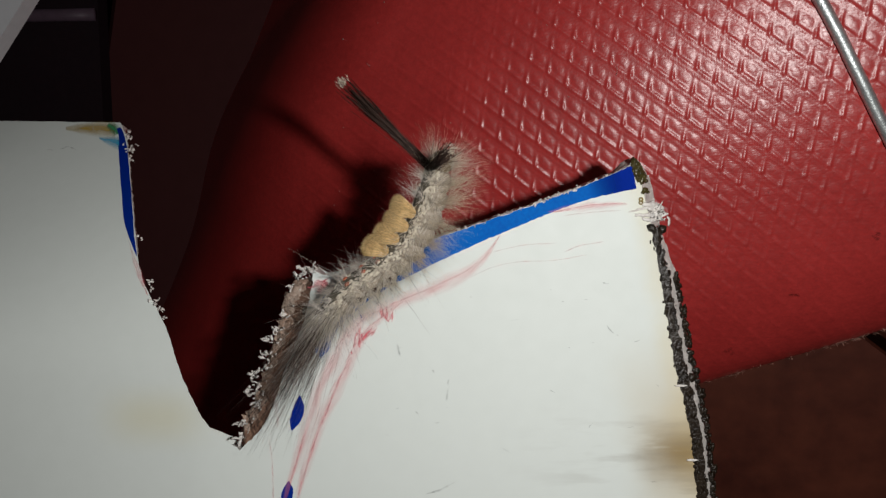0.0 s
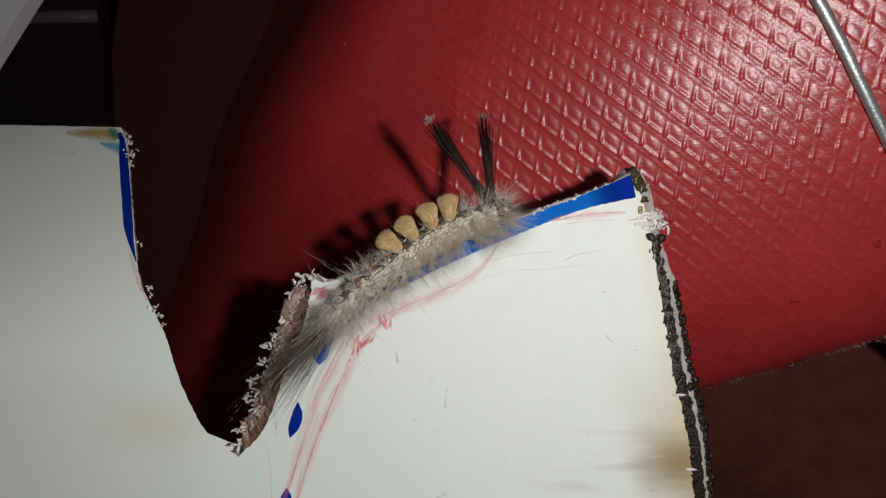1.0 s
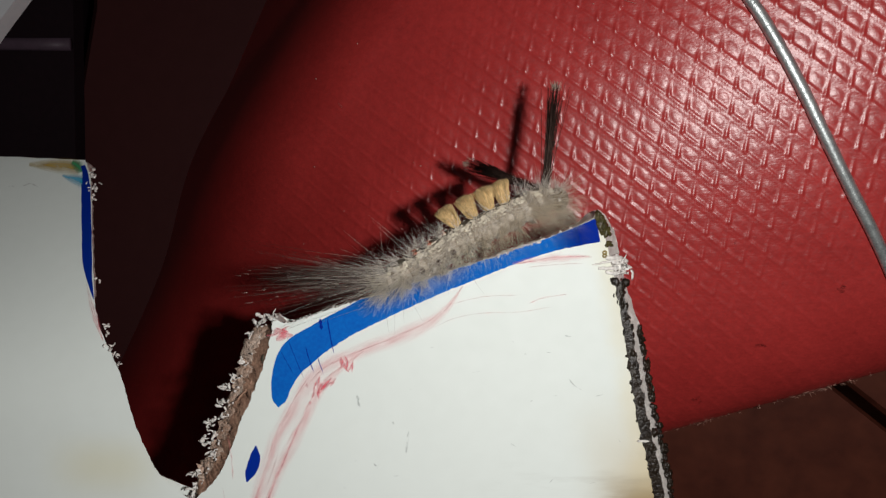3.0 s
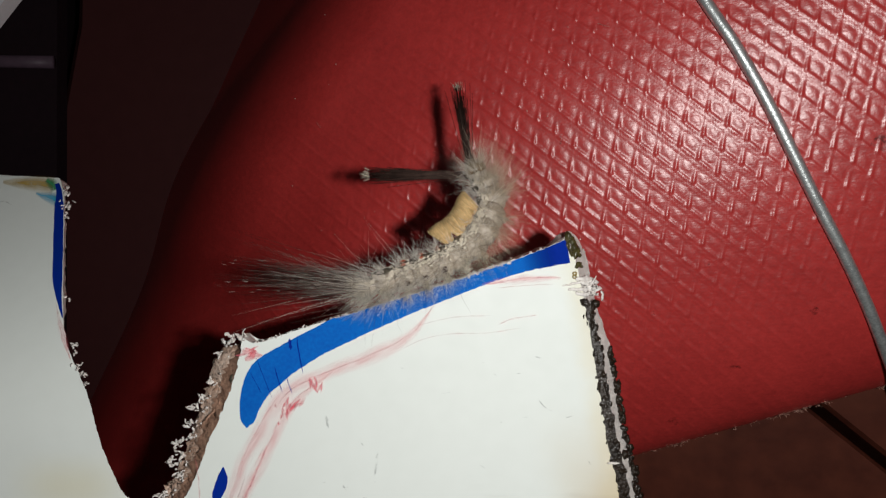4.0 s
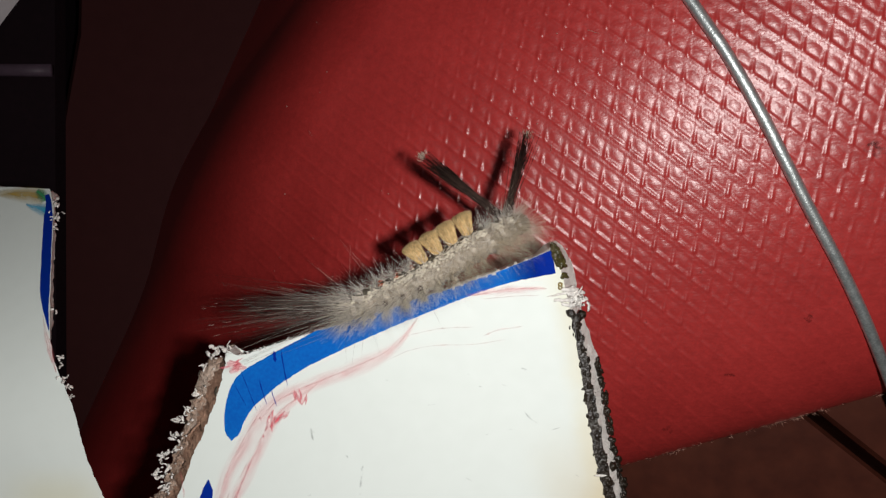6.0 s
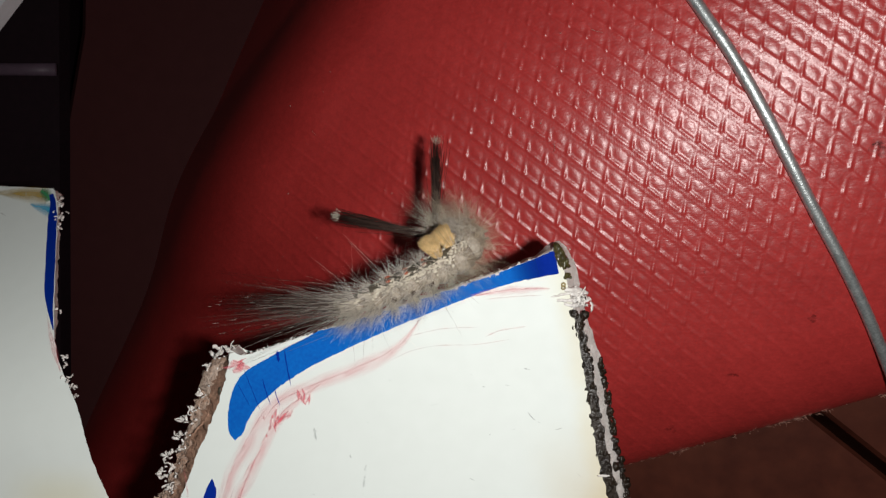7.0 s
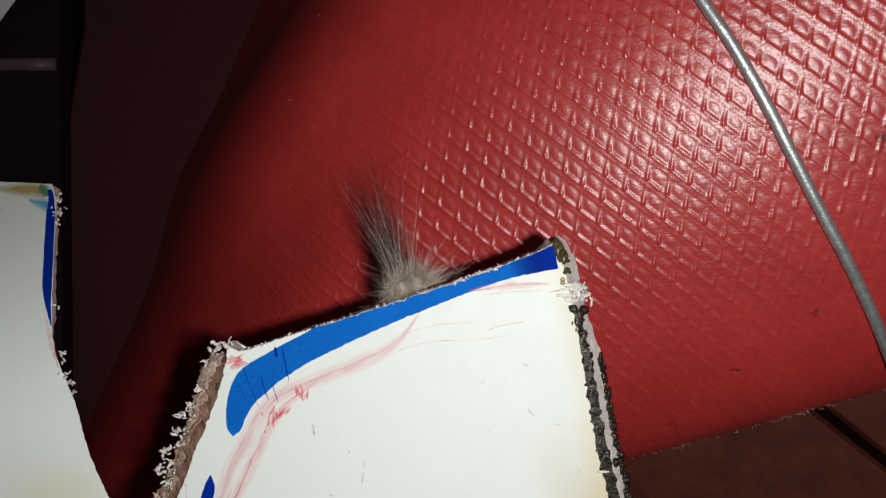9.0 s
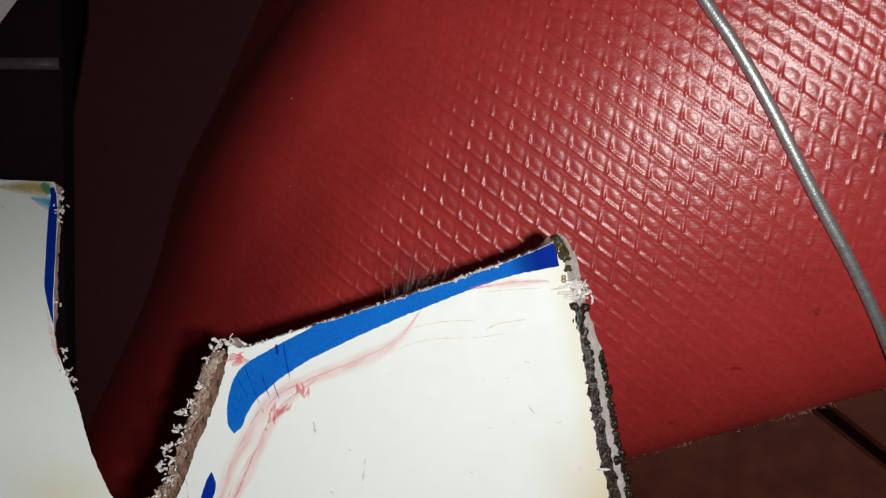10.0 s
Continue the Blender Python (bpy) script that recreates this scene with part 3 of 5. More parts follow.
def build_sheet():
    sheet = tagged(new("pvc_sheet"), "flattened white pvc piece with sawn notch, ink and burnt edges", "plastic sheet")
    top = jitter(curve([(-23.2, -11.6), (-21.5, -12.2), (-17.0, -10.7), (-10.5, -8.7), (-4.0, -6.6), (2.5, -4.5), (9.0, -2.2), (14.5, 0.0)], 90), 0.10, 1)
    right = jitter(curve([(14.6, 0.0), (16.15, -7.0), (17.25, -12.3), (18.15, -17.3), (19.1, -22.9), (20.55, -29.3), (21.6, -37.0), (22.8, -60.0)], 130), 0.12, 2)
    nr = jitter(curve([(-32.8, -33.0), (-30.8, -31.2), (-29.0, -28.6), (-27.1, -23.7), (-24.3, -16.8), (-23.2, -11.6)], 70), 0.16, 3)
    nl = jitter(curve([(-45.3, 6.1), (-44.75, 4.5), (-44.55, 2.7), (-44.4, -1.3), (-44.22, -6.0), (-44.0, -9.6), (-43.4, -12.8), (-42.0, -15.9), (-41.1, -18.0), (-40.3, -20.9), (-38.9, -25.2), (-36.5, -30.0), (-32.8, -33.0)], 100), 0.10, 4)
    lt = jitter(curve([(-72, 6.9), (-58.4, 6.6), (-45.3, 6.1)], 30), 0.06, 5)
    spans = [("lt", lt, 0.1), ("nl", nl, -2.9), ("nr", nr, 3.7), ("top", top, 0.1), ("right", right, 2.55)]
    ring, lean = [], []
    for name, pts, out in spans:
        for p in pts[:-1]:
            ring.append(p)
            lean.append(-1.35 if name == "nl" and p[1] > -11 else out)
    ring += [np.array((22.8, -60.0)), np.array((FOLD, -60.0)), np.array((-72.0, -60.0))]
    lean += [0.3, 0.0, 0.0]
    ring, lean = np.array(ring), np.array(lean)
    a, b = len(lt) - 1 + len(nl) - 1, len(lt) + len(nl) + len(nr) - 3
    lean[a:b] = np.linspace(2.3, 3.8, b - a)
    lean[b - 8:b] = np.linspace(3.0, 0.1, 8)
    lean[b:b + 16] = -0.4
    c = b + len(top) - 1
    lean[c:c + 24] = np.linspace(1.9, 1.9, 24)
    k = 4
    lean = np.convolve(np.r_[lean[-k:], lean, lean[:k]], np.ones(2 * k + 1) / (2 * k + 1), "same")[k:-k]
    t = np.roll(ring, -2, 0) - np.roll(ring, 2, 0)
    outw = np.stack([-t[:, 1], t[:, 0]], 1)
    outw /= np.linalg.norm(outw, axis=1, keepdims=True) + 1e-9
    n = len(ring)
    rng = np.random.default_rng(8)
    # front skin, cut into strips where the arm bends back
    bm = bmesh.new()
    bm.faces.new([bm.verts.new((*p, FRONT)) for p in ring[::-1]])
    for cut in (-33, -34.5, -36, -37.5, -39, -40.5, -42, -46, -52, -60):
        bmesh.ops.bisect_plane(bm, geom=bm.verts[:] + bm.edges[:] + bm.faces[:], plane_co=(cut, 0, 0), plane_no=(1, 0, 0))
    for cut in range(-54, 8, 3):
        geom = [f for f in bm.faces if f.calc_center_median().x < -33]
        geom += list({q for f in geom for q in [*f.verts, *f.edges]})
        bmesh.ops.bisect_plane(bm, geom=geom, plane_co=(0, cut, 0), plane_no=(0, 1, 0))
    bmesh.ops.triangulate(bm, faces=bm.faces[:])
    bm.normal_update()
    bm.verts.index_update()
    flip = sum(q.normal.z for q in bm.faces) < 0
    tris = [[q.index for q in t.verts][::-1 if flip else 1] for t in bm.faces]
    skin = np.array([tuple(q.co) for q in bm.verts])
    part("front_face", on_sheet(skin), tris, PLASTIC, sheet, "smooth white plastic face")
    under = skin - (0, 0, THICK)
    under[:, 0] -= 3.4 * np.clip((FOLD + 1 - skin[:, 0]) / 5, 0, 1)
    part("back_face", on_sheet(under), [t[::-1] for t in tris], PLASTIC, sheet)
    bm.free()
    # sawn edge: rough wall down to the back
    levels = [0.0, 0.15, 0.3, 0.45, 0.6, 0.75, 0.9, 1.0]
    rows = []
    torn = (np.arange(n) >= a) & (np.arange(n) < b)
    for lv in levels:
        rough = rng.normal(0, 0.07 + 0.12 * torn)[:, None] * (0 < lv)
        rough += (0.45 * torn * np.array([noise.noise((p[0] * 1.3, p[1] * 1.3, 3 * lv)) for p in ring]))[:, None] * (0 < lv)
        rows.append(np.c_[ring + outw * (lean[:, None] * lv + rough), np.full(n, FRONT - THICK * lv) + rng.normal(0, 0.05, n) * (0 < lv)])
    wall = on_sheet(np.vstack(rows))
    faces = [(r * n + i, r * n + (i + 1) % n, (r + 1) * n + (i + 1) % n, (r + 1) * n + i) for r in range(len(levels) - 1) for i in range(n)]
    brown = [f for f in faces if a <= f[0] % n < b and f[0] // n < 3]
    tan = [f for f in faces if a <= f[0] % n < b and f[0] // n >= 3]
    pale = [f for f in faces if not a <= f[0] % n < b]
    part("sawn_edge", wall, [f[::-1] for f in pale], CUT, sheet, "rough grey sawn edge")
    part("scorched_edge", wall, [f[::-1] for f in brown], CUT_BROWN, sheet, "brown scorched cut wall of the notch")
    part("torn_edge", wall, [f[::-1] for f in tan], CUT_TAN, sheet, "pinkish torn wall of the notch")
    # bent foot that stands on the floor, below the picture
    prof = [(-60, FRONT - 0.05), (-70, FRONT - 1), (-76, FRONT - 7), (-77.5, FRONT - 15), (-77.5, 0), (-74, 0), (-74, FRONT - 15), (-72.5, FRONT - 8), (-68, FRONT - 4.4), (-60, FRONT - THICK)]
    m = len(prof)
    fv = [(x, y, z or bench_top(x, y)) for x in (FOLD + 6, 18.0) for y, z in prof]
    part("bent_foot", fv, [(i, (i + 1) % m, (i + 1) % m + m, i + m) for i in range(m)] + [tuple(range(m))[::-1], tuple(range(m, 2 * m))], PLASTIC, sheet, smooth=False)
    # blue ink band under the top edge
    upper = np.vstack([curve([(-22.7, -22.0), (-23.4, -21.0), (-23.5, -18.9), (-23.1, -16.8), (-22.3, -15.0), (-21.0, -13.75), (-19.1, -12.65), (-17.4, -11.7)], 34), top[24:-1] - (0, 0.03)])
    lower = curve([(-22.65, -22.0), (-21.85, -21.2), (-21.4, -20.2), (-20.55, -18.6), (-19.4, -17.4), (-17.5, -15.8), (-15.9, -14.7), (-13.7, -13.4), (-8.6, -10.9), (-3.3, -8.6), (2.4, -6.3), (5.6, -5.1), (8.8, -4.05), (12.0, -3.35), (14.5, -2.9)], len(upper))
    upper = curve(upper, len(upper))
    upper, lower = jitter(upper, 0.05, 11), jitter(lower, 0.09, 12, 0.4)
    z = FRONT + 0.03
    q = len(upper)
    part("blue_ink_band", np.vstack([np.c_[upper, np.full(q, z)], np.c_[lower, np.full(q, z)]]), [(i, i + q, i + q + 1, i + 1) for i in range(q - 1)], BLUE, sheet, "bright blue felt-pen band")
    m = 13
    patch = part("navy_patch", np.vstack([np.c_[upper[-m:], np.full(m, z + 0.06)], np.c_[lower[-m:], np.full(m, z + 0.06)]]), [(i, i + m, i + m + 1, i + 1) for i in range(m - 1)], NAVY_INK, sheet, "dark navy end of the ink band")
    uv = patch.data.uv_layers.new(name="UVMap")
    for loop, slot in zip(patch.data.loops, uv.data):
        g = loop.vertex_index
        slot.uv = (upper[-m + g % m][0] + 0.3 * (g // m), 0.999 * (g % m) / (m - 1))
    v, f = ribbon(jitter(curve([(-45.2, 3.4), (-45.02, -1.3), (-44.82, -6.0), (-44.15, -9.5)], 30), 0.04, 20), [1.05, 1.15, 1.15, 0.1], z)
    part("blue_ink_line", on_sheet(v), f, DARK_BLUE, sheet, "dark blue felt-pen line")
    for c in ([(-25.35, -26.5), (-25.6, -28.4), (-26.5, -30.7)], [(-27.0, -36.9), (-27.2, -38.3), (-27.8, -40.2)]):
        v, f = ribbon(jitter(curve(c, 20), 0.05, 21), [0.1, 1.15, 1.4, 1.2, 0.2], z)
        part("blue_ink_dot", v, f, DARK_BLUE, sheet)
    # red pen: pale smeared bands, then the streaks of the separate passes over them
    lift = [z + 0.004]

    def red(path, width, mat, name="red_ink_stroke", bent=False):
        lift[0] += 0.0015
        stroke(name, path, width, lift[0], mat, sheet, "faint pink smear of red ink" if name == "red_smear" else "", bent)

    upper_run = [(-1.3, -7.9), (-3.1, -10.4), (-4.9, -12.0), (-7.4, -13.3), (-10.6, -14.5), (-13.7, -15.8), (-16.9, -17.0), (-18.8, -18.6), (-20.1, -20.5), (-21.7, -23.4), (-23.0, -25.6), (-23.9, -28.2), (-25.0, -31.4), (-26.9, -37.0), (-28.0, -40.5)]
    lower_run = [(-12.8, -15.5), (-14.7, -17.0), (-16.9, -18.7), (-18.2, -20.6), (-19.6, -23.1), (-20.8, -25.6), (-22.1, -28.2), (-23.6, -31.6), (-25.4, -36.6), (-26.4, -40.5)]
    bands = [(upper_run, 1.5, 10), (lower_run, 1.25, 9), ([(4.3, -5.3), (8.8, -4.8), (13.4, -4.6)], 0.8, 4)]
    for i, (c, wide, times) in enumerate(bands):
        whole = curve(c, 120)
        red(curve(jitter(whole[::7], 0.15, 70 + i, 1.5), 70), [0.1, wide * (1.5, 0.9, 0.9)[i], wide * 1.3, wide * 1.5, wide * 1.3, wide * 1.1, 0.2], RED_SMEAR, "red_smear")
        for k in range(times):
            n0 = int((k + rng.uniform(0, 0.8)) / times * 100)
            n1 = min(119, n0 + int(rng.uniform(9, 26)))
            seg = jitter(whole[n0:n1:3] + rng.normal(0, wide * 0.28, 2) * (0.8, 0.6), 0.05, 30 + i * 40 + k, 2.5)
            w = rng.uniform(0.06, 0.24)
            red(curve(seg, 24), [0.02, w, w * rng.uniform(0.4, 1.2), w, 0.02], RED_INK)
    for c, w in (([(-3.0, -10.1), (-0.5, -9.5), (2.0, -9.1), (5.3, -9.0)], 0.14), ([(-4.9, -12.9), (-2.4, -11.7), (0.8, -11.1), (4.9, -11.0), (8.8, -10.4)], 0.12), ([(6.2, -10.0), (8.1, -9.3), (10.7, -8.95)], 0.22), ([(6.2, -5.8), (9.5, -5.5), (12.6, -5.35)], 0.18), ([(4.6, -5.5), (8.8, -4.7), (13.3, -4.5)], 0.16), ([(-28.6, -25.3), (-28.25, -27.6), (-28.1, -30.4)], 0.26), ([(-29.2, -31.5), (-28.9, -35.0), (-29.0, -40)], 0.24), ([(-25.0, -31.0), (-25.9, -34.2), (-27.6, -39.6)], 0.30), ([(-22.0, -28.2), (-23.7, -32.0), (-26.0, -38.8)], 0.45), ([(-20.2, -23.8), (-21.3, -26.4), (-22.6, -29.4)], 0.42)):
        red(curve(jitter(curve(c, 12), 0.05, int(90 + 10 * w), 1.5), 40), [0.03, w, w * 0.6, w * 1.1, w * 0.5, w, 0.03], RED_INK)
    # denser hatching where the two bands meet, and the patch at the notch's upper corner
    for cx, cy, n, rx, ry, tilt in ((-15.0, -17.0, 6, 0.9, 0.6, 1.4), (-18.3, -19.9, 7, 0.7, 1.1, 1.25), (-16.9, -18.9, 5, 0.8, 0.6, 0.6), (-22.2, -13.4, 6, 0.9, 0.6, 0.2)):
        for k in range(n):
            at = np.array((cx + rng.normal(0, rx * 0.6), cy + rng.normal(0, ry * 0.6)))
            ang = tilt + rng.normal(0, 0.25)
            half = np.array((math.cos(ang), math.sin(ang))) * rng.uniform(0.25, 0.75)
            red(curve([at - half, at + rng.normal(0, 0.06, 2), at + half], 10), [0.03, rng.uniform(0.25, 0.6), 0.03], RED_DAB)
    red(curve([(-23.2, -13.1), (-22.3, -13.4), (-21.4, -13.6), (-20.9, -13.6)], 14), [0.7, 1.3, 1.1, 0.2], RED_DAB)
    red(curve([(-22.9, -14.1), (-22.2, -13.8), (-21.7, -13.0)], 14), [0.5, 1.1, 0.5], RED_DAB)
    for c, w in (([(-16.5, -18.6), (-17.3, -19.5), (-18.2, -20.5)], 0.75), ([(-17.9, -18.4), (-18.1, -19.3), (-18.0, -20.3)], 0.6), ([(-15.4, -16.3), (-15.0, -17.2), (-14.5, -17.9)], 0.5)):
        red(curve(c, 16), [0.2, w, w * 0.8, 0.2], RED_DAB)
    for k in range(3):
        red(curve([(-44.9 + 0.3 * k, -7.8 - k), (-44.2 + 0.25 * k, -11.3), (-43.0, -14.2)], 20), [0.1, 0.4, 0.1], RED_INK, bent=True)
    # stains at the corner by the left arm and fine scratches
    stroke("amber_stain", curve([(-51.8, 5.6), (-49.5, 5.5), (-47.5, 5.35), (-46.0, 5.2)], 16), [0.5, 1.4, 2.0, 2.1], z, AMBER_INK, sheet, "yellow-brown heat stain", True)
    stroke("cyan_stain", curve([(-47.9, 4.4), (-46.7, 4.0), (-45.5, 3.7)], 16), [0.3, 1.1, 1.8], z + 0.03, CYAN_INK, sheet, "blue-green ink stain", True)
    v, f = ribbon(curve([(-45.55, 5.5), (-45.25, 4.6), (-45.15, 3.3)], 16), [0.5, 0.7, 0.9], z + 0.05)
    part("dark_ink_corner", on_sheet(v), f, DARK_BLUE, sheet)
    stroke("green_stain", curve([(-46.8, 5.9), (-46.1, 5.4), (-45.7, 4.8)], 12), [0.7, 1.5, 1.0], z + 0.02, GREEN_INK, sheet, "green ink stain", True)
    marks = [((-7.6, -24.8), (-7.75, -26.0), (-7.95, -27.5), 0.34), ((-13.6, -20.5), (-13.5, -21.2), (-13.3, -22.0), 0.30), ((11.0, -18.75), (11.6, -19.5), (12.4, -20.0), 0.14), ((10.5, -13.7), (10.9, -13.8), (11.25, -13.85), 0.20), ((-9.5, -23.7), (-9.4, -23.85), (-9.3, -24.0), 0.2), ((-11.6, -28.6), (-11.5, -28.8), (-11.3, -28.9), 0.16), ((-7.2, -37.3), (-9.0, -38.2), (-10.5, -38.6), 0.28), ((-52.5, 3.2), (-51.6, 3.45), (-50.7, 3.1), 0.14), ((-54.2, 3.1), (-53.8, 3.2), (-53.5, 3.1), 0.12)]
    for a, b, c, w in marks:
        v, f = ribbon(jitter(curve([a, b, c], 12), 0.04, 33, 0.5), [0.04, w, w * 0.5, w * 0.9, 0.04], z)
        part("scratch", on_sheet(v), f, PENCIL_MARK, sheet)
    for k in range(26):
        p = np.array((rng.uniform(-24, 17), rng.uniform(-42, -12)))
        d = rng.normal(0, 1, 2) * (1.6, 0.4)
        d *= rng.uniform(0.06, 0.5) / np.linalg.norm(d)
        v, f = ribbon(curve([p - d, p + rng.normal(0, 0.04, 2), p + d], 9), [0.02, rng.uniform(0.04, 0.11), 0.02], z)
        part("scratch", v, f, PENCIL_MARK, sheet)
    # cuts in the ink band
    for a, b, c, w in (((-16.96, -11.4), (-16.78, -13.0), (-16.25, -15.7), 0.16), ((-17.8, -11.7), (-17.75, -12.3), (-17.65, -13.0), 0.42), ((-19.5, -15.0), (-19.1, -16.4), (-18.6, -17.9), 0.13), ((-18.15, -16.0), (-17.85, -17.0), (-17.5, -18.0), 0.11), ((-21.6, -13.9), (-20.8, -16.0), (-19.8, -18.5), 0.08), ((-22.3, -15.6), (-21.6, -16.9), (-21.0, -18.0), 0.07)):
        v, f = ribbon(jitter(curve([a, b, c], 14), 0.04, 41, 0.5), [0.03, w, w * 0.6, w, 0.03], z + 0.02)
        part("ink_scratch", v, f, DARK_BLUE, sheet)
    # charred right edge: glossy black crust of many small beads over a dark strip
    def crumbs(line, count, across, size, z0, seed, drop=0.0):
        r2 = np.random.default_rng(seed)
        out = []
        for k in range(count):
            p = line[r2.integers(len(line))] + r2.normal(0, 0.12, 2) + (r2.uniform(*across), 0)
            g = size[0] + (size[1] - size[0]) * r2.random() ** 2
            out.append(blob((p[0], p[1], z0 - drop * r2.random()), (g * r2.uniform(0.6, 1.2), g * r2.uniform(0.8, 2.0), g * 0.8), k, 0.75, 0.6, 5, 7))
        return merged(out)

    ch = right[16:125]
    v, f = ribbon(jitter(ch, 0.18, 71, 0.5) + (0.30, 0), [0.7, 1.05, 1.2, 1.25, 1.45, 1.6], FRONT + 0.04)
    part("charred_strip", v, f, CHAR, sheet, "black charred edge")
    part("charred_crust", *crumbs(ch, 900, (-0.25, 0.85), (0.05, 0.30), FRONT - 0.0, 50, 0.3), CHAR, sheet, "beaded black charred crust")
    part("charred_rim", *crumbs(ch[12:84] + (2.45, -0.3), 420, (-0.12, 0.3), (0.08, 0.34), FRONT - 2.5, 51, 0.4), CHAR, sheet)
    melt = curve([(14.45, 0.15), (14.7, -0.7), (15.25, -1.9)], 30)
    part("molten_corner", *crumbs(melt, 60, (-0.45, 0.40), (0.14, 0.46), FRONT + 0.05, 52), OLIVE, sheet, "glossy olive-black molten corner")
    part("amber_bead", *merged([blob((15.55, -3.0, FRONT), (0.42, 0.28, 0.22), 1, 0.6), blob((15.3, -3.3, FRONT), (0.26, 0.24, 0.2), 2, 0.6), blob((15.85, -3.3, FRONT), (0.22, 0.2, 0.2), 3, 0.6)]), OLIVE, sheet)
    for cy in (-4.12, -4.5):
        ang = np.linspace(0, 2 * math.pi, 14)
        part("amber_bead", *tube(np.c_[15.05 + 0.20 * np.cos(ang), cy + 0.17 * np.sin(ang), np.full(14, FRONT + 0.04)], 0.10, 6), AMBER, sheet, "amber ring of melted plastic")
    lobes = [blob(c, g, 20 + i, 0.5, 0.6, 8, 12) for i, (c, g) in enumerate((((16.25, -7.4, FRONT), (0.52, 0.48, 0.40)), ((17.6, -7.65, FRONT - 0.5), (0.50, 0.52, 0.45)), ((16.95, -8.0, FRONT - 0.3), (0.60, 0.55, 0.40)), ((17.0, -8.9, FRONT - 0.2), (0.42, 0.75, 0.35)), ((17.1, -10.0, FRONT - 0.1), (0.30, 0.80, 0.28))))]
    part("molten_lump", *merged(lobes), CHAR, sheet, "glossy black lump of burnt plastic")
    # white swarf: curled strips left by the saw
    def tatters(spots, seed, low=0.4, high=2.4, lead=(-0.8, 0.1, 0.4), size=1.0, loose=0.75):
        """Ragged curled strips of torn plastic that hang together."""
        r2 = np.random.default_rng(seed)
        out = []
        for sx, sy, g in spots:
            for k in range(max(1, int(round(7 * g)))):
                at = np.array((sx, sy, FRONT - r2.uniform(low, high))) + np.r_[r2.normal(0, 0.22 * g, 2), 0]
                way = np.array(lead) + r2.normal(0, loose, 3)
                way /= np.linalg.norm(way)
                side = np.cross(way, r2.normal(0, 1, 3))
                side /= np.linalg.norm(side)
                length, wide, curl = size * r2.uniform(0.35, 1.1) * (0.6 + 0.4 * min(g, 1.2)), size * r2.uniform(0.10, 0.26), r2.normal(0, 0.55)
                v, f = [], []
                for q in range(6):
                    up = np.cross(side, way)
                    w0, w1 = wide * r2.uniform(0.4, 1.3, 2) * (0.5 if q in (0, 5) else 1)
                    v += [at - side * w0 - up * 0.05, at + side * w1 - up * 0.05, at + side * w1 + up * 0.05, at - side * w0 + up * 0.05]
                    at = at + way * length / 5
                    way = way * math.cos(curl) + up * math.sin(curl) + r2.normal(0, 0.12, 3)
                    way /= np.linalg.norm(way)
                    side = side - way * side.dot(way)
                    side /= np.linalg.norm(side)
                for q in range(5):
                    f += [(4 * q + e, 4 * q + (e + 1) % 4, 4 * q + 4 + (e + 1) % 4, 4 * q + 4 + e) for e in range(4)]
                out.append((np.array(v), f + [(3, 2, 1, 0), (20, 21, 22, 23)]))
        return merged(out)

    rim = curve([(-25.0, -12.6), (-26.2, -15.5), (-28.0, -19.5), (-29.7, -24.0), (-31.0, -28.2), (-32.8, -32.0)], 64)
    part("swarf", *tatters([(x + 0.35, y - 0.1, 0.25) for x, y in rim[::5]], 60, size=0.7), SWARF, sheet, "white ragged saw swarf")
    part("swarf", *tatters([(-26.3, -13.7, 0.8), (-27.6, -16.9, 0.8), (-28.7, -18.8, 1.0), (-29.2, -20.1, 1.2), (-29.6, -21.9, 1.2), (-29.9, -23.4, 1.2), (-31.3, -24.4, 1.4), (-31.2, -26.0, 1.4), (-31.9, -26.6, 1.3), (-31.0, -28.0, 1.3), (-33.0, -30.4, 1.3), (-33.0, -31.8, 1.2)], 67, 1.2, 2.8), SWARF, sheet)
    # thin brown tube painted in for the shade of the groove between the layers
    part("dark_crack", *tube(np.c_[curve([(-23.5, -13.5), (-24.7, -16.8), (-26.4, -19.7), (-28.2, -21.8)], 40) + rng.normal(0, 0.05, (40, 2)), np.full(40, FRONT - 1.1)], 0.12, 6, 1.0, 0.08, 0.3), CUT_BROWN, sheet)
    # dark olive blob set in the notch wall
    part("dark_spot", *blob((-24.45, -16.6, FRONT - 0.6), (0.34, 0.62, 0.5), 5, 0.5, 0.5, 7, 10), BACK, sheet, "dark burnt pit in the cut")
    part("swarf", *tatters([(-23.7, -11.6, 1.3), (-24.5, -12.1, 1.3), (-25.3, -12.6, 1.0), (-23.0, -11.9, 0.8)], 61, 0.0, 1.6, (-0.4, 0.6, 0.3)), SWARF, sheet)
    lip = [(x, y - 0.05, 0.2 + 0.5 * max(0, noise.noise((x * 0.6, y, 4)))) for x, y in top[3:88]]
    part("swarf", *tatters(lip, 62, 0.05, 0.6, (0.9, 0.35, 0.1), 0.75, 0.45), CUT, sheet, "torn grey crumbs on the sawn edge")
    part("swarf", *tatters(lip[::3], 68, 0.0, 0.5, (0.9, 0.35, 0.1), 0.6, 0.45), SWARF, sheet, "fine white crumbs on the sawn edge")
    part("swarf", *tatters([(x, y - 0.1, 0.3) for x, y in curve([(2.5, -4.3), (5.2, -3.4), (7.6, -2.65)], 14)], 63, -0.05, 0.15, (0.9, 0.3, 0.0), 0.8, 0.25), SWARF, sheet, "pale torn strip on the sawn edge")
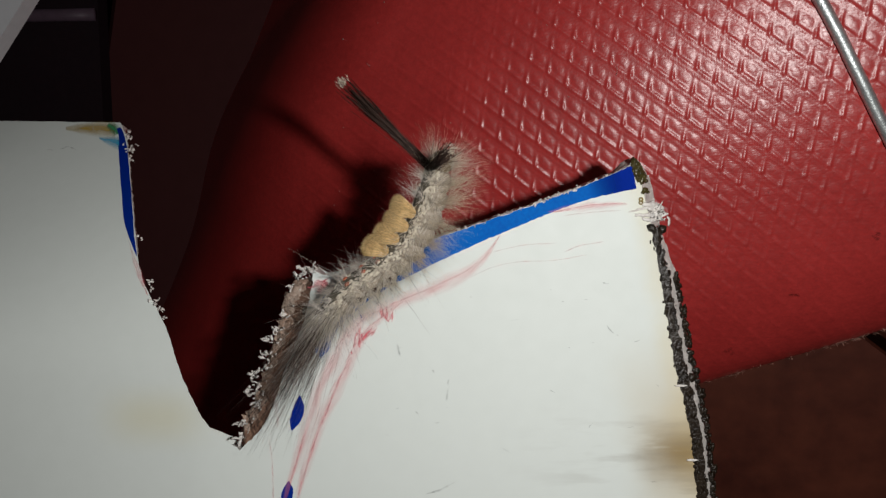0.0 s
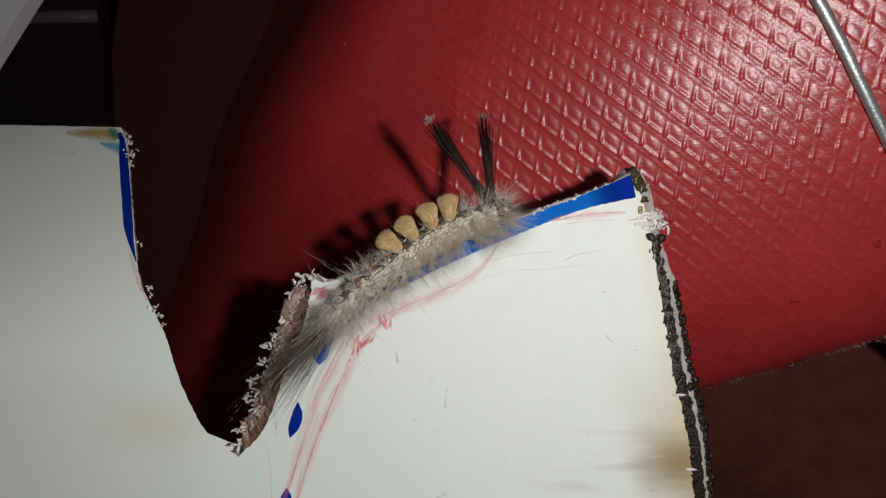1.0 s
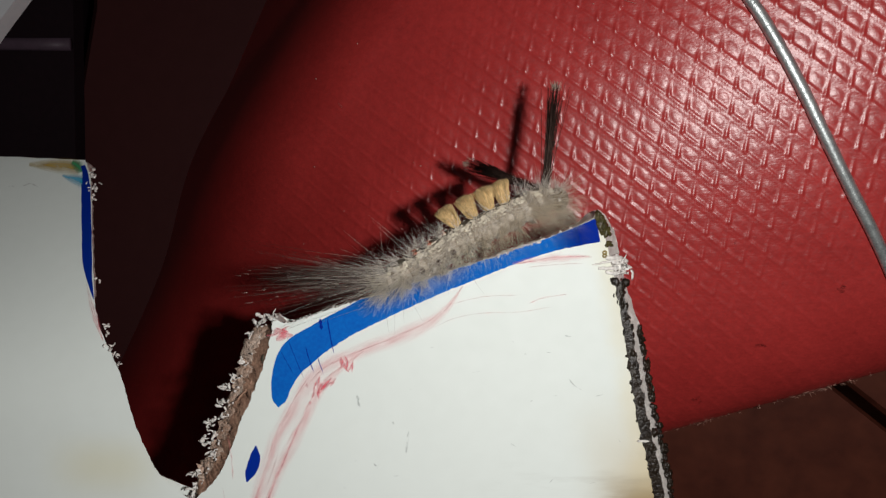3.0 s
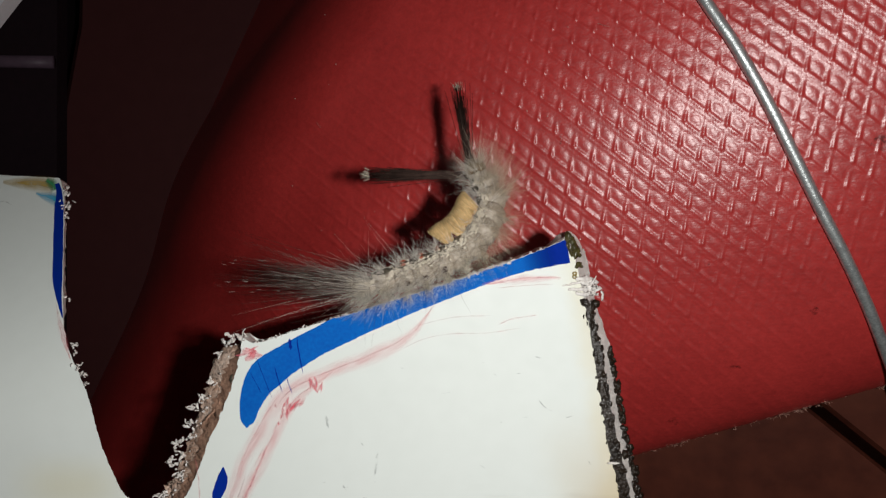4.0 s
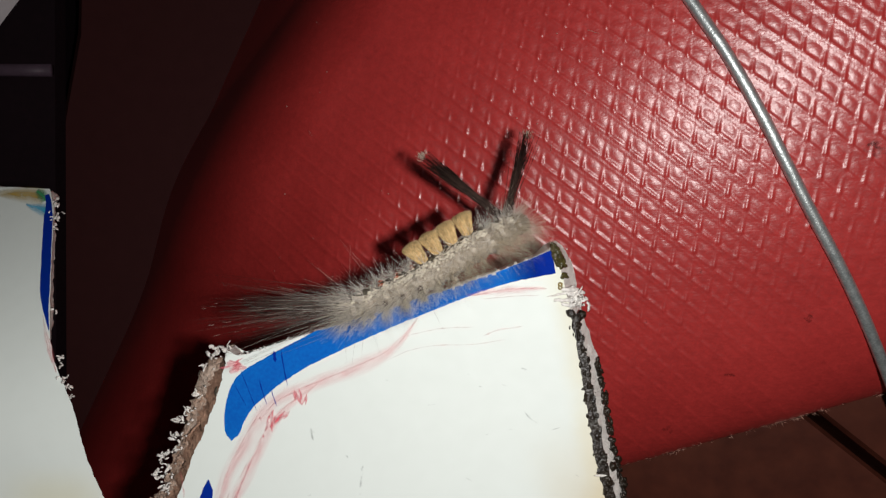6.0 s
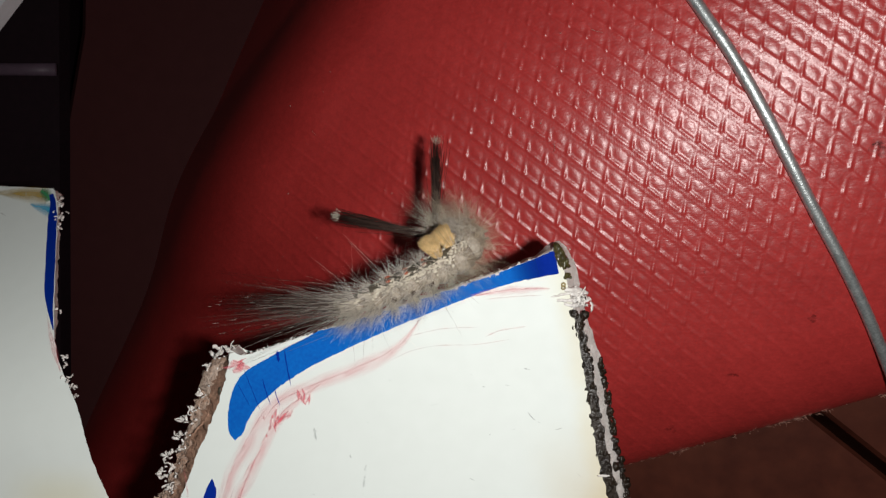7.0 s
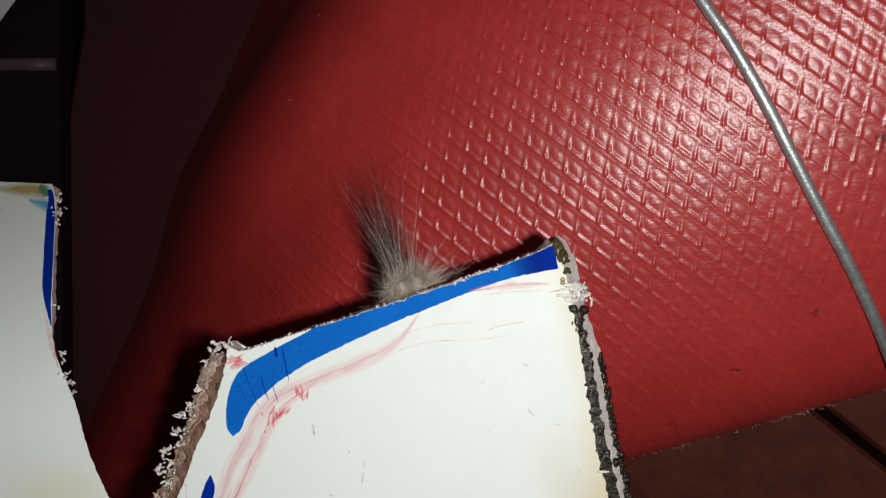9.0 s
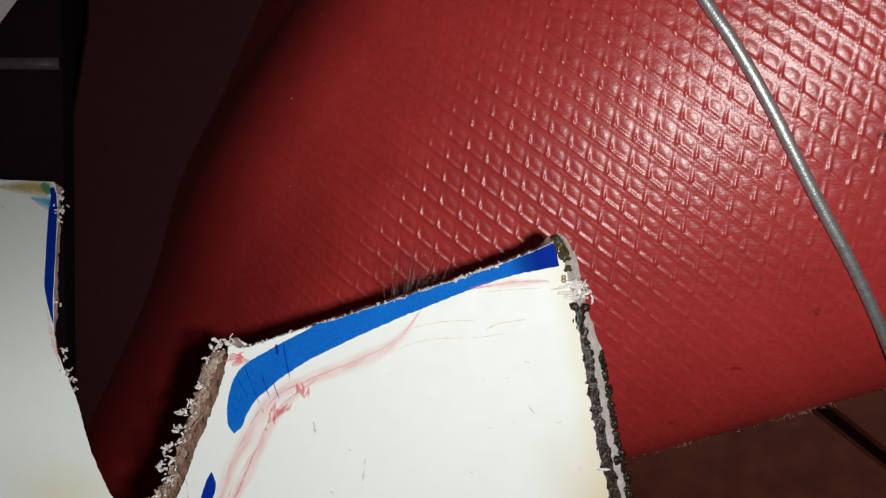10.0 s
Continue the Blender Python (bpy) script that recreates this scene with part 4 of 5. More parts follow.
    part("swarf", *tatters([(x + 1.7, y, 0.2) for x, y in right[0:16:3]], 64, 2.4, 3.2, (0.5, 0.1, 0.2), 0.5), CUT, sheet)
    part("swarf", *tatters([(17.2, -5.6, 1.4), (17.6, -6.1, 1.4), (16.8, -6.2, 1.0)], 69, 0.3, 1.3, (0.6, -0.2, 0.4), 1.1), SWARF, sheet)
    for k, (x0, y0, x1, y1, w) in enumerate(((13.6, -5.55, 17.6, -5.0, 0.13), (14.3, -5.9, 17.9, -5.75, 0.24), (15.2, -4.7, 18.1, -5.2, 0.36), (15.2, -6.35, 17.5, -6.4, 0.26), (15.9, -5.2, 18.5, -6.0, 0.34), (16.4, -4.3, 17.3, -6.6, 0.26))):
        line = jitter(curve([(x0, y0), ((x0 + x1) / 2, (y0 + y1) / 2 + 0.15 * (-1) ** k), (x1, y1)], 22), 0.09, 300 + k, 0.6)
        fall = np.clip((line[:, 0] - 15.9) / 2.4, 0, 1) * 1.9
        v, f = tube(np.c_[line, FRONT + 0.06 - fall], w * np.sin(np.linspace(0.25, 2.9, 22)) ** 0.6, 8, 0.7, 0.10, 0.35)
        part("molten_strand", v, f, SWARF, sheet, "strand of melted white plastic")
    part("melted_ball", *blob((21.35, -25.6, FRONT - 2.0), (0.62, 0.58, 0.5), 9, 0.3, 0.7, 8, 12), CHAR, sheet, "round black bead of burnt plastic")
    for x, y in ((19.6, -26.0), (20.9, -34.9)):
        part("white_chip", *blob((x, y, FRONT + 0.12), (0.75, 0.16, 0.16), int(-y), 0.5, 0.5, 6, 10), SWARF, sheet)
    v, f = tatters([(-43.8, -7.3, 0.4), (-42.8, -12.7, 0.8), (-42.6, -13.4, 0.7), (-42.3, -14.8, 1.0), (-41.7, -15.9, 1.0), (-41.6, -16.9, 0.8), (-44.7, 4.6, 1.2), (-44.6, 3.9, 1.4), (-44.5, 2.9, 0.9), (-44.4, 2.0, 0.5)], 66, 0.0, 0.8, (0.5, 0.0, 0.3), 0.7)
    part("swarf", on_sheet(v), f, SWARF, sheet)
    return sheet


build_sheet()

# ---- things in the dark behind ----
def build_pale_board():
    board = tagged(new("pale_board"), "pale grey plastic panel beside the cushion, its edge chipped", "panel")
    part("panel", *slab([(-61.3, 24.6), (-41, 51), (-40, 80), (-262, 80), (-262, -10), (-86, -10)], 252.2, 255.0), GREY_CARD, board, smooth=False)
    part("panel_leg", *slab([(-262, 80), (-262, -10), (-259, -10), (-259, 80)], GROUND, 252.2), GREY_CARD, board, smooth=False)
    return board


build_pale_board()


def build_box():
    box = tagged(new("storage_box"), "dark purple plastic box in the shade beside the cushion", "box")
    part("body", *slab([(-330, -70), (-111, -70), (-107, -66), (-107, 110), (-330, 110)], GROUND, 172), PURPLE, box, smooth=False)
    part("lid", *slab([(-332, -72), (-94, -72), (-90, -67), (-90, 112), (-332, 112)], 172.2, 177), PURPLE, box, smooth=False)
    path = [(-300, 42.7, 178.6), (-160, 42.2, 178.6), (-90.1, 41.7, 178.2)]
    # the soft highlight along the lid is painted as a paler purple
    part("lid_rim", *tube(curve(path, 24), 1.5, 10, 0.7), PURPLE_SHINE, box, "lighter purple rim")
    return box


build_box()


# ---- the caterpillar ----
SEG = 12
RADII = [1.1, 1.45, 1.6, 1.7, 1.75, 1.75, 1.75, 1.75, 1.7, 1.65, 1.5, 1.1]


def build_caterpillar():
    animal = tagged(new("caterpillar"), "hairy grey tussock caterpillar with ochre tufts on the white plastic edge", "caterpillar")
    rng = np.random.default_rng(3)
    segments = []
    for i in range(SEG):
        r = RADII[i]
        if i < SEG - 1:
            # a rounded ring with a soft crease at both ends; x to the head, z to the back
            prof = [(-1.35, 0.55), (-1.1, 0.86), (-0.6, 0.99), (0.0, 1.03), (0.6, 0.99), (1.1, 0.86), (1.35, 0.55)]
            path = np.array([(x, 0, 0) for x, _ in prof])
            v, f = tube(path, np.array([q for _, q in prof]) * r, 16, 1.0, 0.12, 0.7)
            seg = part("body_segment", v, f, SKIN, animal)
            rows = [(x, a) for x in np.linspace(-1.2, 1.2, 7) for a in np.linspace(-0.62, 0.62, 9)]
            v = np.array([(x, math.sin(a) * r * (1.06 - 0.11 * (x / 1.2) ** 4), math.cos(a) * r * (1.06 - 0.11 * (x / 1.2) ** 4)) for x, a in rows])
            part("dark_back", v, [(q * 9 + k, q * 9 + k + 1, q * 9 + k + 10, q * 9 + k + 9) for q in range(6) for k in range(8)], BACK, seg, "dark olive back between the pale lines")
            for sgn in (-1, 1):
                lumps = []
                for k in range(52):
                    x = -1.3 + 2.6 * k / 51
                    g = 1.05 - 0.13 * (x / 1.3) ** 4
                    a = sgn * (0.72 + 0.10 * math.sin(3.2 * x + i) + rng.normal(0, 0.17))
                    lumps.append(blob((x + rng.normal(0, 0.05), math.sin(a) * r * g, math.cos(a) * r * g), rng.uniform(0.06, 0.15, 3) * (1.7, 1, 1), k + 20 * i, 0.8, 0.4, 4, 6))
                part("pale_line", *merged(lumps), PALE_LINE, seg, "crusty pale line along the back")
        else:
            v, f = blob((0.2, 0, 0), (1.25, 1.3, 1.35), 4, 0.1, 1.0, 8, 14)
            seg = part("head", v, f, HEAD, animal, "glossy brown head")
        # bristles spread like stars from warts on both flanks and on the back
        front, rear = i >= 9, i < 2
        root, way, ln = [], [], []
        for sgn in (-1, 1):
            for ang, count, short, long in ((0.95, 40, 0.7, 2.0), (1.4, 60, 0.6, 2.0), (1.9, 90, 1.0, 3.6), (2.5, 80, 1.0, 3.4)):
                if i > 5:
                    short, long = short + 0.3 * (ang > 1.6), long + (2.0 if front else 1.2) * (ang > 1.6)
                if front:
                    count = int(count * (1.5, 1.2, 0.8)[i - 9])
                wart = np.array((rng.normal(0, 0.15), sgn * math.sin(ang) * r, math.cos(ang) * r))
                out = np.array((0.7 if front else -0.12 - 0.8 * rear, wart[1] / r, wart[2] / r))
                root.append(wart * 0.93 + rng.normal(0, 0.30, (count, 3)))
                way.append(out + rng.normal(0, 0.45, (count, 3)))
                ln.append(rng.uniform(short, long, count))
        root, way, ln = np.vstack(root), np.vstack(way), np.concatenate(ln)
        n = len(ln)
        part("bristles", *hairs(root, way, ln, rng.uniform(0.012, 0.022, n), 0.06, 40 + i), TAN_HAIR if 5 < i < 11 else HAIR, seg, "fine translucent pale bristles", kind="stuff")
        # stiff white spines in stars from the warts of the back
        root, way, ln = [], [], []
        for sgn in (-1, 1):
            for ang, count, short, long in ((0.38, 30, 0.9, 2.7), (0.95, 26, 0.9, 2.5), (1.45, 16, 0.9, 2.4)):
                if 5 <= i <= 8:
                    count = count // 2
                wart = np.array((rng.normal(0, 0.2), sgn * math.sin(ang) * r, math.cos(ang) * r))
                out = np.array((0.35 if front else -0.10 - 0.8 * rear, wart[1] / r, wart[2] / r))
                root.append(wart * 0.95 + rng.normal(0, 0.12, (count, 3)))
                way.append(out + rng.normal(0, 0.58, (count, 3)))
                ln.append(rng.uniform(short, long, count))
        root, way, ln = np.vstack(root), np.vstack(way), np.concatenate(ln)
        part("spiny_coat", *hairs(root, way, ln, rng.uniform(0.030, 0.050, len(ln)), 0.05, 240 + i, 0.3), SPINE, seg, "stiff white spines in stars", kind="stuff")
        if i == 0:
            # the blunt end is hidden in a star of pale hairs
            n = 260
            ang, q = rng.uniform(0, 6.283, n), np.sqrt(rng.uniform(0, 1, n))
            root = np.c_[-1.25 + 0.5 * q ** 2, np.sin(ang) * q * r * 0.85, np.cos(ang) * q * r * 0.85]
            way = np.c_[-1.1 + 0.7 * q, np.sin(ang) * q, np.cos(ang) * q] + rng.normal(0, 0.28, (n, 3))
            part("end_bristles", *hairs(root, way, rng.uniform(0.8, 3.4, n), 0.028, 0.08, 400), HAIR, seg, "pale hairs round the tail's end", kind="stuff")
        if i < SEG - 1:
            n = 12 + 10 * rear
            ang = rng.uniform(-2.0, 2.0, n)
            root = np.c_[rng.normal(0, 0.4, n), np.sin(ang) * r * 0.9, np.cos(ang) * r * 0.9]
            way = np.c_[rng.normal(-0.3 - 0.9 * rear + 0.6 * front, 0.5, n), np.sin(ang) + rng.normal(0, 0.3, n), np.cos(ang) + rng.normal(0, 0.3, n)]
            part("long_bristles", *hairs(root, way, rng.uniform(2.0, 4.0 + 1.4 * rear, n), 0.024, 0.12, 80 + i), SPINE if i % 2 else HAIR, seg, kind="stuff")
            if i < 5:
                # long white whiskers that reach out over the back
                n = 7
                ang = rng.uniform(0.7, 2.0, n) * rng.choice((-1, 1), n)
                root = np.c_[rng.normal(0, 0.4, n), np.sin(ang) * r * 0.9, np.cos(ang) * r * 0.9]
                way = np.c_[rng.normal(-0.3, 0.5, n), np.sin(ang) + rng.normal(0, 0.2, n), np.cos(ang) + rng.normal(0, 0.2, n)]
                part("long_whiskers", *hairs(root, way, rng.uniform(3.5, 7.5, n), 0.030, 0.08, 360 + i, 0.4), SPINE, seg, kind="stuff")
            if i < 5:
                # long pale hairs swept back over the support
                n = 66
                ang = rng.uniform(1.5, 2.3, n) * rng.choice((-1, 1), n)
                root = np.c_[rng.normal(0, 0.5, n), np.sin(ang) * r * 0.9, np.cos(ang) * r * 0.9]
                way = np.c_[rng.normal(-0.8, 0.35, n), np.sin(ang) * 1.1, np.cos(ang) * 0.4 + rng.normal(0, 0.18, n)]
                part("swept_hair", *hairs(root, way, rng.uniform(2.5, 5.5, n), 0.030, 0.10, 320 + i), SPINE, seg, kind="stuff")
            if i < 7:
                # a few long dark hairs low on the flanks
                n = 8
                ang = rng.uniform(1.5, 2.1, n) * rng.choice((-1, 1), n)
                root = np.c_[rng.normal(0, 0.4, n), np.sin(ang) * r * 0.9, np.cos(ang) * r * 0.9]
                way = np.c_[rng.normal(0.1, 0.3, n), np.sin(ang), np.cos(ang) * 0.5 + rng.normal(0, 0.2, n)]
                part("dark_hairs", *hairs(root, way, rng.uniform(3.5, 8.0, n), 0.032, 0.08, 280 + i), DARK_HAIR, seg, kind="stuff")
        if i >= 10:
            n = 130
            ang = rng.uniform(-3.14, 3.14, n)
            root = np.c_[rng.uniform(-0.3, 0.6, n), np.sin(ang) * r * 0.85, np.cos(ang) * r * 0.85]
            way = np.c_[rng.uniform(0.5, 1.4, n), np.sin(ang) * 0.6 + rng.normal(0, 0.25, n), np.cos(ang) * 0.6 + rng.normal(0, 0.25, n)]
            part("collar_bristles", *hairs(root, way, rng.uniform(1.8, 5.0, n), 0.018, 0.14, 180 + i), HAIR, seg, "pale bristles that fringe the head", kind="stuff")
        if i in (1, 3, 4, 5, 6, 8, 9, 10):
            for sgn in (-1, 1):
                thin = i > 7
                v, f = tube([(0, sgn * 0.55, -r * 0.7), (0.05, sgn * 0.5, -r - 0.1), (0.12, sgn * 0.42, -r - 0.45)], [0.5, 0.38, 0.3] if not thin else [0.3, 0.2, 0.08], 8)
                part("leg" if thin else "proleg", v, f, SKIN, seg)
        if i in (2, 3, 4):
            for sgn in (-1, 1):
                part("dark_wart", *blob((0.1, sgn * math.sin(1.72) * r * 0.98, math.cos(1.72) * r), (0.40, 0.24, 0.36), 60 + i, 0.3), DARK_HAIR, seg)
        if i in (2, 3, 4):
            for sgn in (-1, 1):
                v, f = blob((0.3, sgn * 0.48, r * 1.0), (0.34, 0.24, 0.2), i, 0.3)
                part("orange_spot", v, f, ORANGE, seg)
        if i in (5, 6, 7, 8):
            # a dense brush: a flared core and fine bristles over it
            tilt = (-0.24, -0.10, 0.04, 0.18)[i - 5]
            v, f = tube([(0, 0, r * 0.8), (tilt * 0.8, 0, r + 0.6), (tilt * 1.5, 0, r + 1.2), (tilt * 1.9, 0, r + 1.7), (tilt * 2.0, 0, r + 1.85)], [0.26, 0.42, 0.56, 0.60, 0.35], 14, 1.0, 0.12, 0.25)
            v[:, 1] *= 1.5
            tuft = part("dorsal_tuft", v, f, TUFT, seg, "dense ochre brush tuft")
            n = 1900
            a, q = rng.uniform(0, 6.283, n), np.sqrt(rng.uniform(0, 1, n))
            root = np.c_[0.56 * q * np.cos(a), 0.60 * q * np.sin(a), np.full(n, r * 0.9)]
            way = np.c_[root[:, 0] * 0.42 + tilt, root[:, 1] * 0.60, np.ones(n)] + rng.normal(0, 0.024, (n, 3))
            ln = 2.70 - 0.20 * q ** 2 + rng.normal(0, 0.08, n)
            part("tuft_bristles", *hairs(root, way, ln, 0.040, 0.02, 120 + i, 0.6), TUFT, tuft, kind="stuff")
        segments.append(seg)
    pencils = []
    for k in range(2):
        n = 130
        root = rng.normal(0, 0.19, (n, 3))
        root[:, 0] = 0
        way = np.c_[np.full(n, 1.0), rng.normal(0, 0.035, n), rng.normal(0, 0.035, n)]
        pen = part("hair_pencil", *hairs(root, way, rng.uniform(9.0, 13.0, n), 0.08, 0.03, 140 + k, 0.6), DARK_HAIR, animal, "long dark hair pencil with a pale tip")
        n = 60
        root = np.c_[rng.uniform(12.2, 12.8, n), rng.normal(0, 0.3, n), rng.normal(0, 0.3, n)]
        way = np.c_[np.ones(n), rng.normal(0, 0.25, n), rng.normal(0, 0.25, n)]
        part("pale_tip", *hairs(root, way, rng.uniform(0.3, 0.7, n), 0.06, 0.1, 150 + k, 0.8), HAIR, pen)
        pencils.append(pen)
    n = 260
    root = np.c_[np.zeros(n), rng.normal(0, 0.6, n), rng.normal(0, 0.6, n)]
    way = np.c_[np.ones(n), root[:, 1:] * 0.10 + rng.normal(0, 0.085, (n, 2))]
    length = rng.uniform(6, 18, n)
    dark = np.arange(n) % 3 == 0
    tail = part("tail_brush", *hairs(root[dark], way[dark], length[dark], 0.05, 0.05, 160, 0.3), DARK_HAIR, animal, "long dark hair brush at the tail", kind="stuff")
    part("brown_hairs", *hairs(root[~dark], way[~dark], length[~dark], 0.038, 0.06, 161, 0.3), TAIL_HAIR, tail, kind="stuff")
    n = 110
    root = rng.normal(0, 0.8, (n, 3)) * (0, 1, 1)
    way = np.c_[np.ones(n), rng.normal(0, 0.26, (n, 2))]
    part("whisker_fan", *hairs(root, way, rng.uniform(2.5, 8.0, n) * rng.choice((0.7, 1.0, 1.3), n), 0.034, 0.12, 162, 0.4), SPINE, tail, "long white whiskers", kind="stuff")
    n = 14
    way = np.c_[np.ones(n), rng.normal(0, 0.20, (n, 2))]
    part("long_whiskers", *hairs(rng.normal(0, 0.6, (n, 3)) * (0, 1, 1), way, rng.uniform(9.5, 16.5, n), 0.040, 0.10, 164, 0.5), SPINE, tail, "very long white whiskers", kind="stuff")
    # short white pieces that paint glints and pale ends on the dark hairs
    n = 30
    far = rng.uniform(5, 17.0, n)
    way = np.c_[np.ones(n), rng.normal(0, 0.085, (n, 2))]
    root = np.c_[far, way[:, 1:] * far[:, None] + rng.normal(0, 0.7, (n, 2))]
    part("painted_glints", *hairs(root, way, rng.uniform(0.4, 1.3, n), 0.038, 0.04, 163, 0.5), SPINE, tail, "pale glassy hair ends", kind="stuff")
    return animal, segments, pencils, tail


caterpillar, SEGMENTS, PENCILS, TAIL = build_caterpillar()
STANCES = []


def axes_pose(at, along, up):
    """The pose at a point with x along and z as near up as can be."""
    x = Vector(along).normalized()
    y = Vector(up).cross(x).normalized()
    z = x.cross(y)
    return Matrix.Translation(Vector(at) * MM) @ Matrix((x, y, z)).transposed().to_4x4()


def crawl(t, p0, p1, p2, p3, p4, p5, up_tail, up_head, pencil_a, pencil_b, brush):
    """The body's line from tail to head at t seconds, the way its back faces, and the tips of its brushes; mm."""
    line = curve([p0, p1, p2, p3, p4, p5], 97)
    mid = line[48]
    base = Matrix.Translation(Vector(mid) * MM)
    inv = base.inverted()
    rows = []
    for i in range(SEG):
        s = (i + 0.5) / SEG
        j = int(round(s * 96))
        way = line[min(96, j + 5)] - line[max(0, j - 5)]
        up = np.array(up_tail) * (1 - s) + np.array(up_head) * s
        rows.append(inv @ axes_pose(line[j], way, up))
    up = Vector(up_head).normalized()
    root = Vector(line[88]) + up * 1.2
    for tip in (pencil_a, pencil_b):
        rows.append(inv @ axes_pose(root, Vector(tip) - root, (0.1, 0.2, 1) if abs((Vector(tip) - root).normalized().z) < 0.9 else (0, 1, 0)))
    rows.append(inv @ axes_pose(line[5], Vector(brush) - Vector(line[5]), up_tail))
    STANCES.append((t, base, rows))


def motions():
    crawl(0.0, (-21.5, -16.7, 270.4), (-17.8, -13.5, 271.1), (-13.7, -10.7, 270.9), (-10.5, -7.2, 271.6), (-8.8, -3.2, 272.3), (-7.5, 1.0, 273.0),
          (-0.60, 0.55, 0.58), (-0.70, 0.40, 0.60), (-6.5, 0.7, 286.3), (-18.1, 8.9, 274.8), (-28.2, -28.1, 269.3))
    crawl(0.2, (-21.4, -16.6, 270.5), (-17.8, -13.4, 271.2), (-13.6, -10.6, 270.9), (-10.5, -7.1, 271.6), (-8.8, -3.7, 272.4), (-6.9, -0.4, 272.1),
          (-0.60, 0.55, 0.58), (-0.60, 0.60, 0.50), (0.1, 8.9, 268.8), (-17.4, 7.8, 269.1), (-28.1, -28.0, 269.4))
    crawl(0.3, (-21.3, -16.5, 270.6), (-17.9, -13.4, 271.3), (-13.7, -10.5, 271.0), (-11.1, -7.1, 271.7), (-8.8, -4.8, 271.4), (-5.7, -3.4, 270.2),
          (-0.60, 0.55, 0.58), (-0.50, 0.80, 0.30), (1.1, 1.4, 261.7), (-17.0, 1.8, 264.5), (-28.0, -28.0, 269.5))
    crawl(0.5, (-21.3, -16.3, 270.6), (-17.8, -13.3, 271.3), (-13.5, -10.3, 271.0), (-10.7, -7.1, 270.7), (-8.0, -5.7, 269.5), (-4.6, -5.1, 268.3),
          (-0.60, 0.55, 0.58), (-0.50, 0.80, 0.30), (-4.1, 6.8, 262.5), (-17.9, 1.5, 265.3), (-27.9, -27.9, 269.7))
    crawl(0.7, (-20.8, -16.3, 270.5), (-17.3, -13.2, 271.2), (-13.1, -10.3, 270.9), (-9.9, -7.4, 270.6), (-6.5, -5.7, 269.4), (-2.5, -4.6, 268.2),
          (-0.60, 0.55, 0.58), (-0.40, 0.83, 0.38), (-2.8, 8.9, 267.1), (-14.5, 4.1, 267.0), (-27.7, -26.0, 269.4))
    crawl(1.0, (-20.3, -16.1, 270.4), (-17.0, -13.1, 270.1), (-13.0, -10.3, 269.8), (-9.2, -7.6, 269.5), (-4.8, -5.6, 268.3), (0.0, -3.8, 268.0),
          (-0.35, 0.75, 0.55), (-0.30, 0.85, 0.42), (-2.8, 7.5, 261.4), (-9.1, 6.4, 265.1), (-27.6, -24.0, 269.1))
    crawl(1.2, (-20.1, -15.5, 270.5), (-16.8, -12.8, 270.2), (-12.9, -10.1, 269.9), (-9.0, -7.5, 269.6), (-4.3, -5.3, 268.3), (0.9, -3.7, 268.0),
          (-0.35, 0.75, 0.55), (-0.30, 0.85, 0.42), (0.5, 4.8, 258.4), (-8.0, 6.8, 265.0), (-27.8, -22.3, 269.2))
    crawl(1.5, (-19.7, -14.7, 270.6), (-16.5, -12.4, 270.3), (-12.7, -9.8, 269.9), (-8.6, -7.3, 269.6), (-3.6, -4.8, 268.3), (2.2, -3.6, 268.0),
          (-0.35, 0.75, 0.55), (-0.30, 0.85, 0.42), (3.5, 8.1, 262.3), (-5.5, 5.1, 260.8), (-28.1, -19.9, 269.2))
    crawl(1.8, (-17.0, -12.9, 268.5), (-13.2, -10.2, 268.3), (-9.3, -7.7, 268.0), (-4.7, -5.2, 267.8), (0.1, -3.0, 267.6), (4.9, -2.3, 267.4),
          (-0.30, 0.85, 0.42), (-0.30, 0.85, 0.42), (2.4, 11.6, 266.6), (0.8, 1.6, 255.8), (-28.3, -17.3, 268.0))
    crawl(2.0, (-15.2, -11.4, 267.8), (-11.1, -8.8, 267.7), (-7.0, -6.3, 267.5), (-2.3, -4.0, 267.3), (2.4, -1.9, 267.2), (6.6, -1.5, 267.1),
          (-0.30, 0.85, 0.42), (-0.30, 0.85, 0.42), (5.8, 11.8, 264.0), (4.3, 1.6, 255.0), (-28.0, -15.8, 267.2))
    crawl(2.2, (-14.0, -9.9, 267.6), (-9.2, -7.6, 267.4), (-5.0, -5.1, 267.2), (-0.3, -3.3, 267.1), (4.4, -1.1, 266.9), (7.8, -1.3, 266.9),
          (-0.30, 0.85, 0.42), (-0.30, 0.85, 0.42), (6.2, 13.0, 266.1), (0.6, 3.9, 256.9), (-27.0, -14.3, 267.0))
    crawl(3.3, (-9.6, -7.1, 267.5), (-4.8, -5.1, 267.6), (-0.4, -2.5, 267.6), (3.8, -0.2, 267.6), (7.4, 2.0, 266.6), (10.9, 3.8, 264.6),
          (-0.35, 0.85, 0.40), (-0.60, 0.75, -0.10), (10.4, 16.7, 261.5), (-1.8, 6.7, 259.5), (-25.0, -5.8, 264.4))
    crawl(3.5, (-8.7, -6.9, 267.3), (-4.1, -5.1, 267.4), (0.3, -2.7, 267.5), (4.3, -0.2, 267.5), (7.1, 3.0, 266.5), (8.7, 6.3, 263.6),
          (-0.35, 0.85, 0.40), (-0.85, 0.50, -0.10), (4.9, 16.1, 256.2), (-10.5, 3.0, 261.0), (-24.5, -5.1, 264.1))
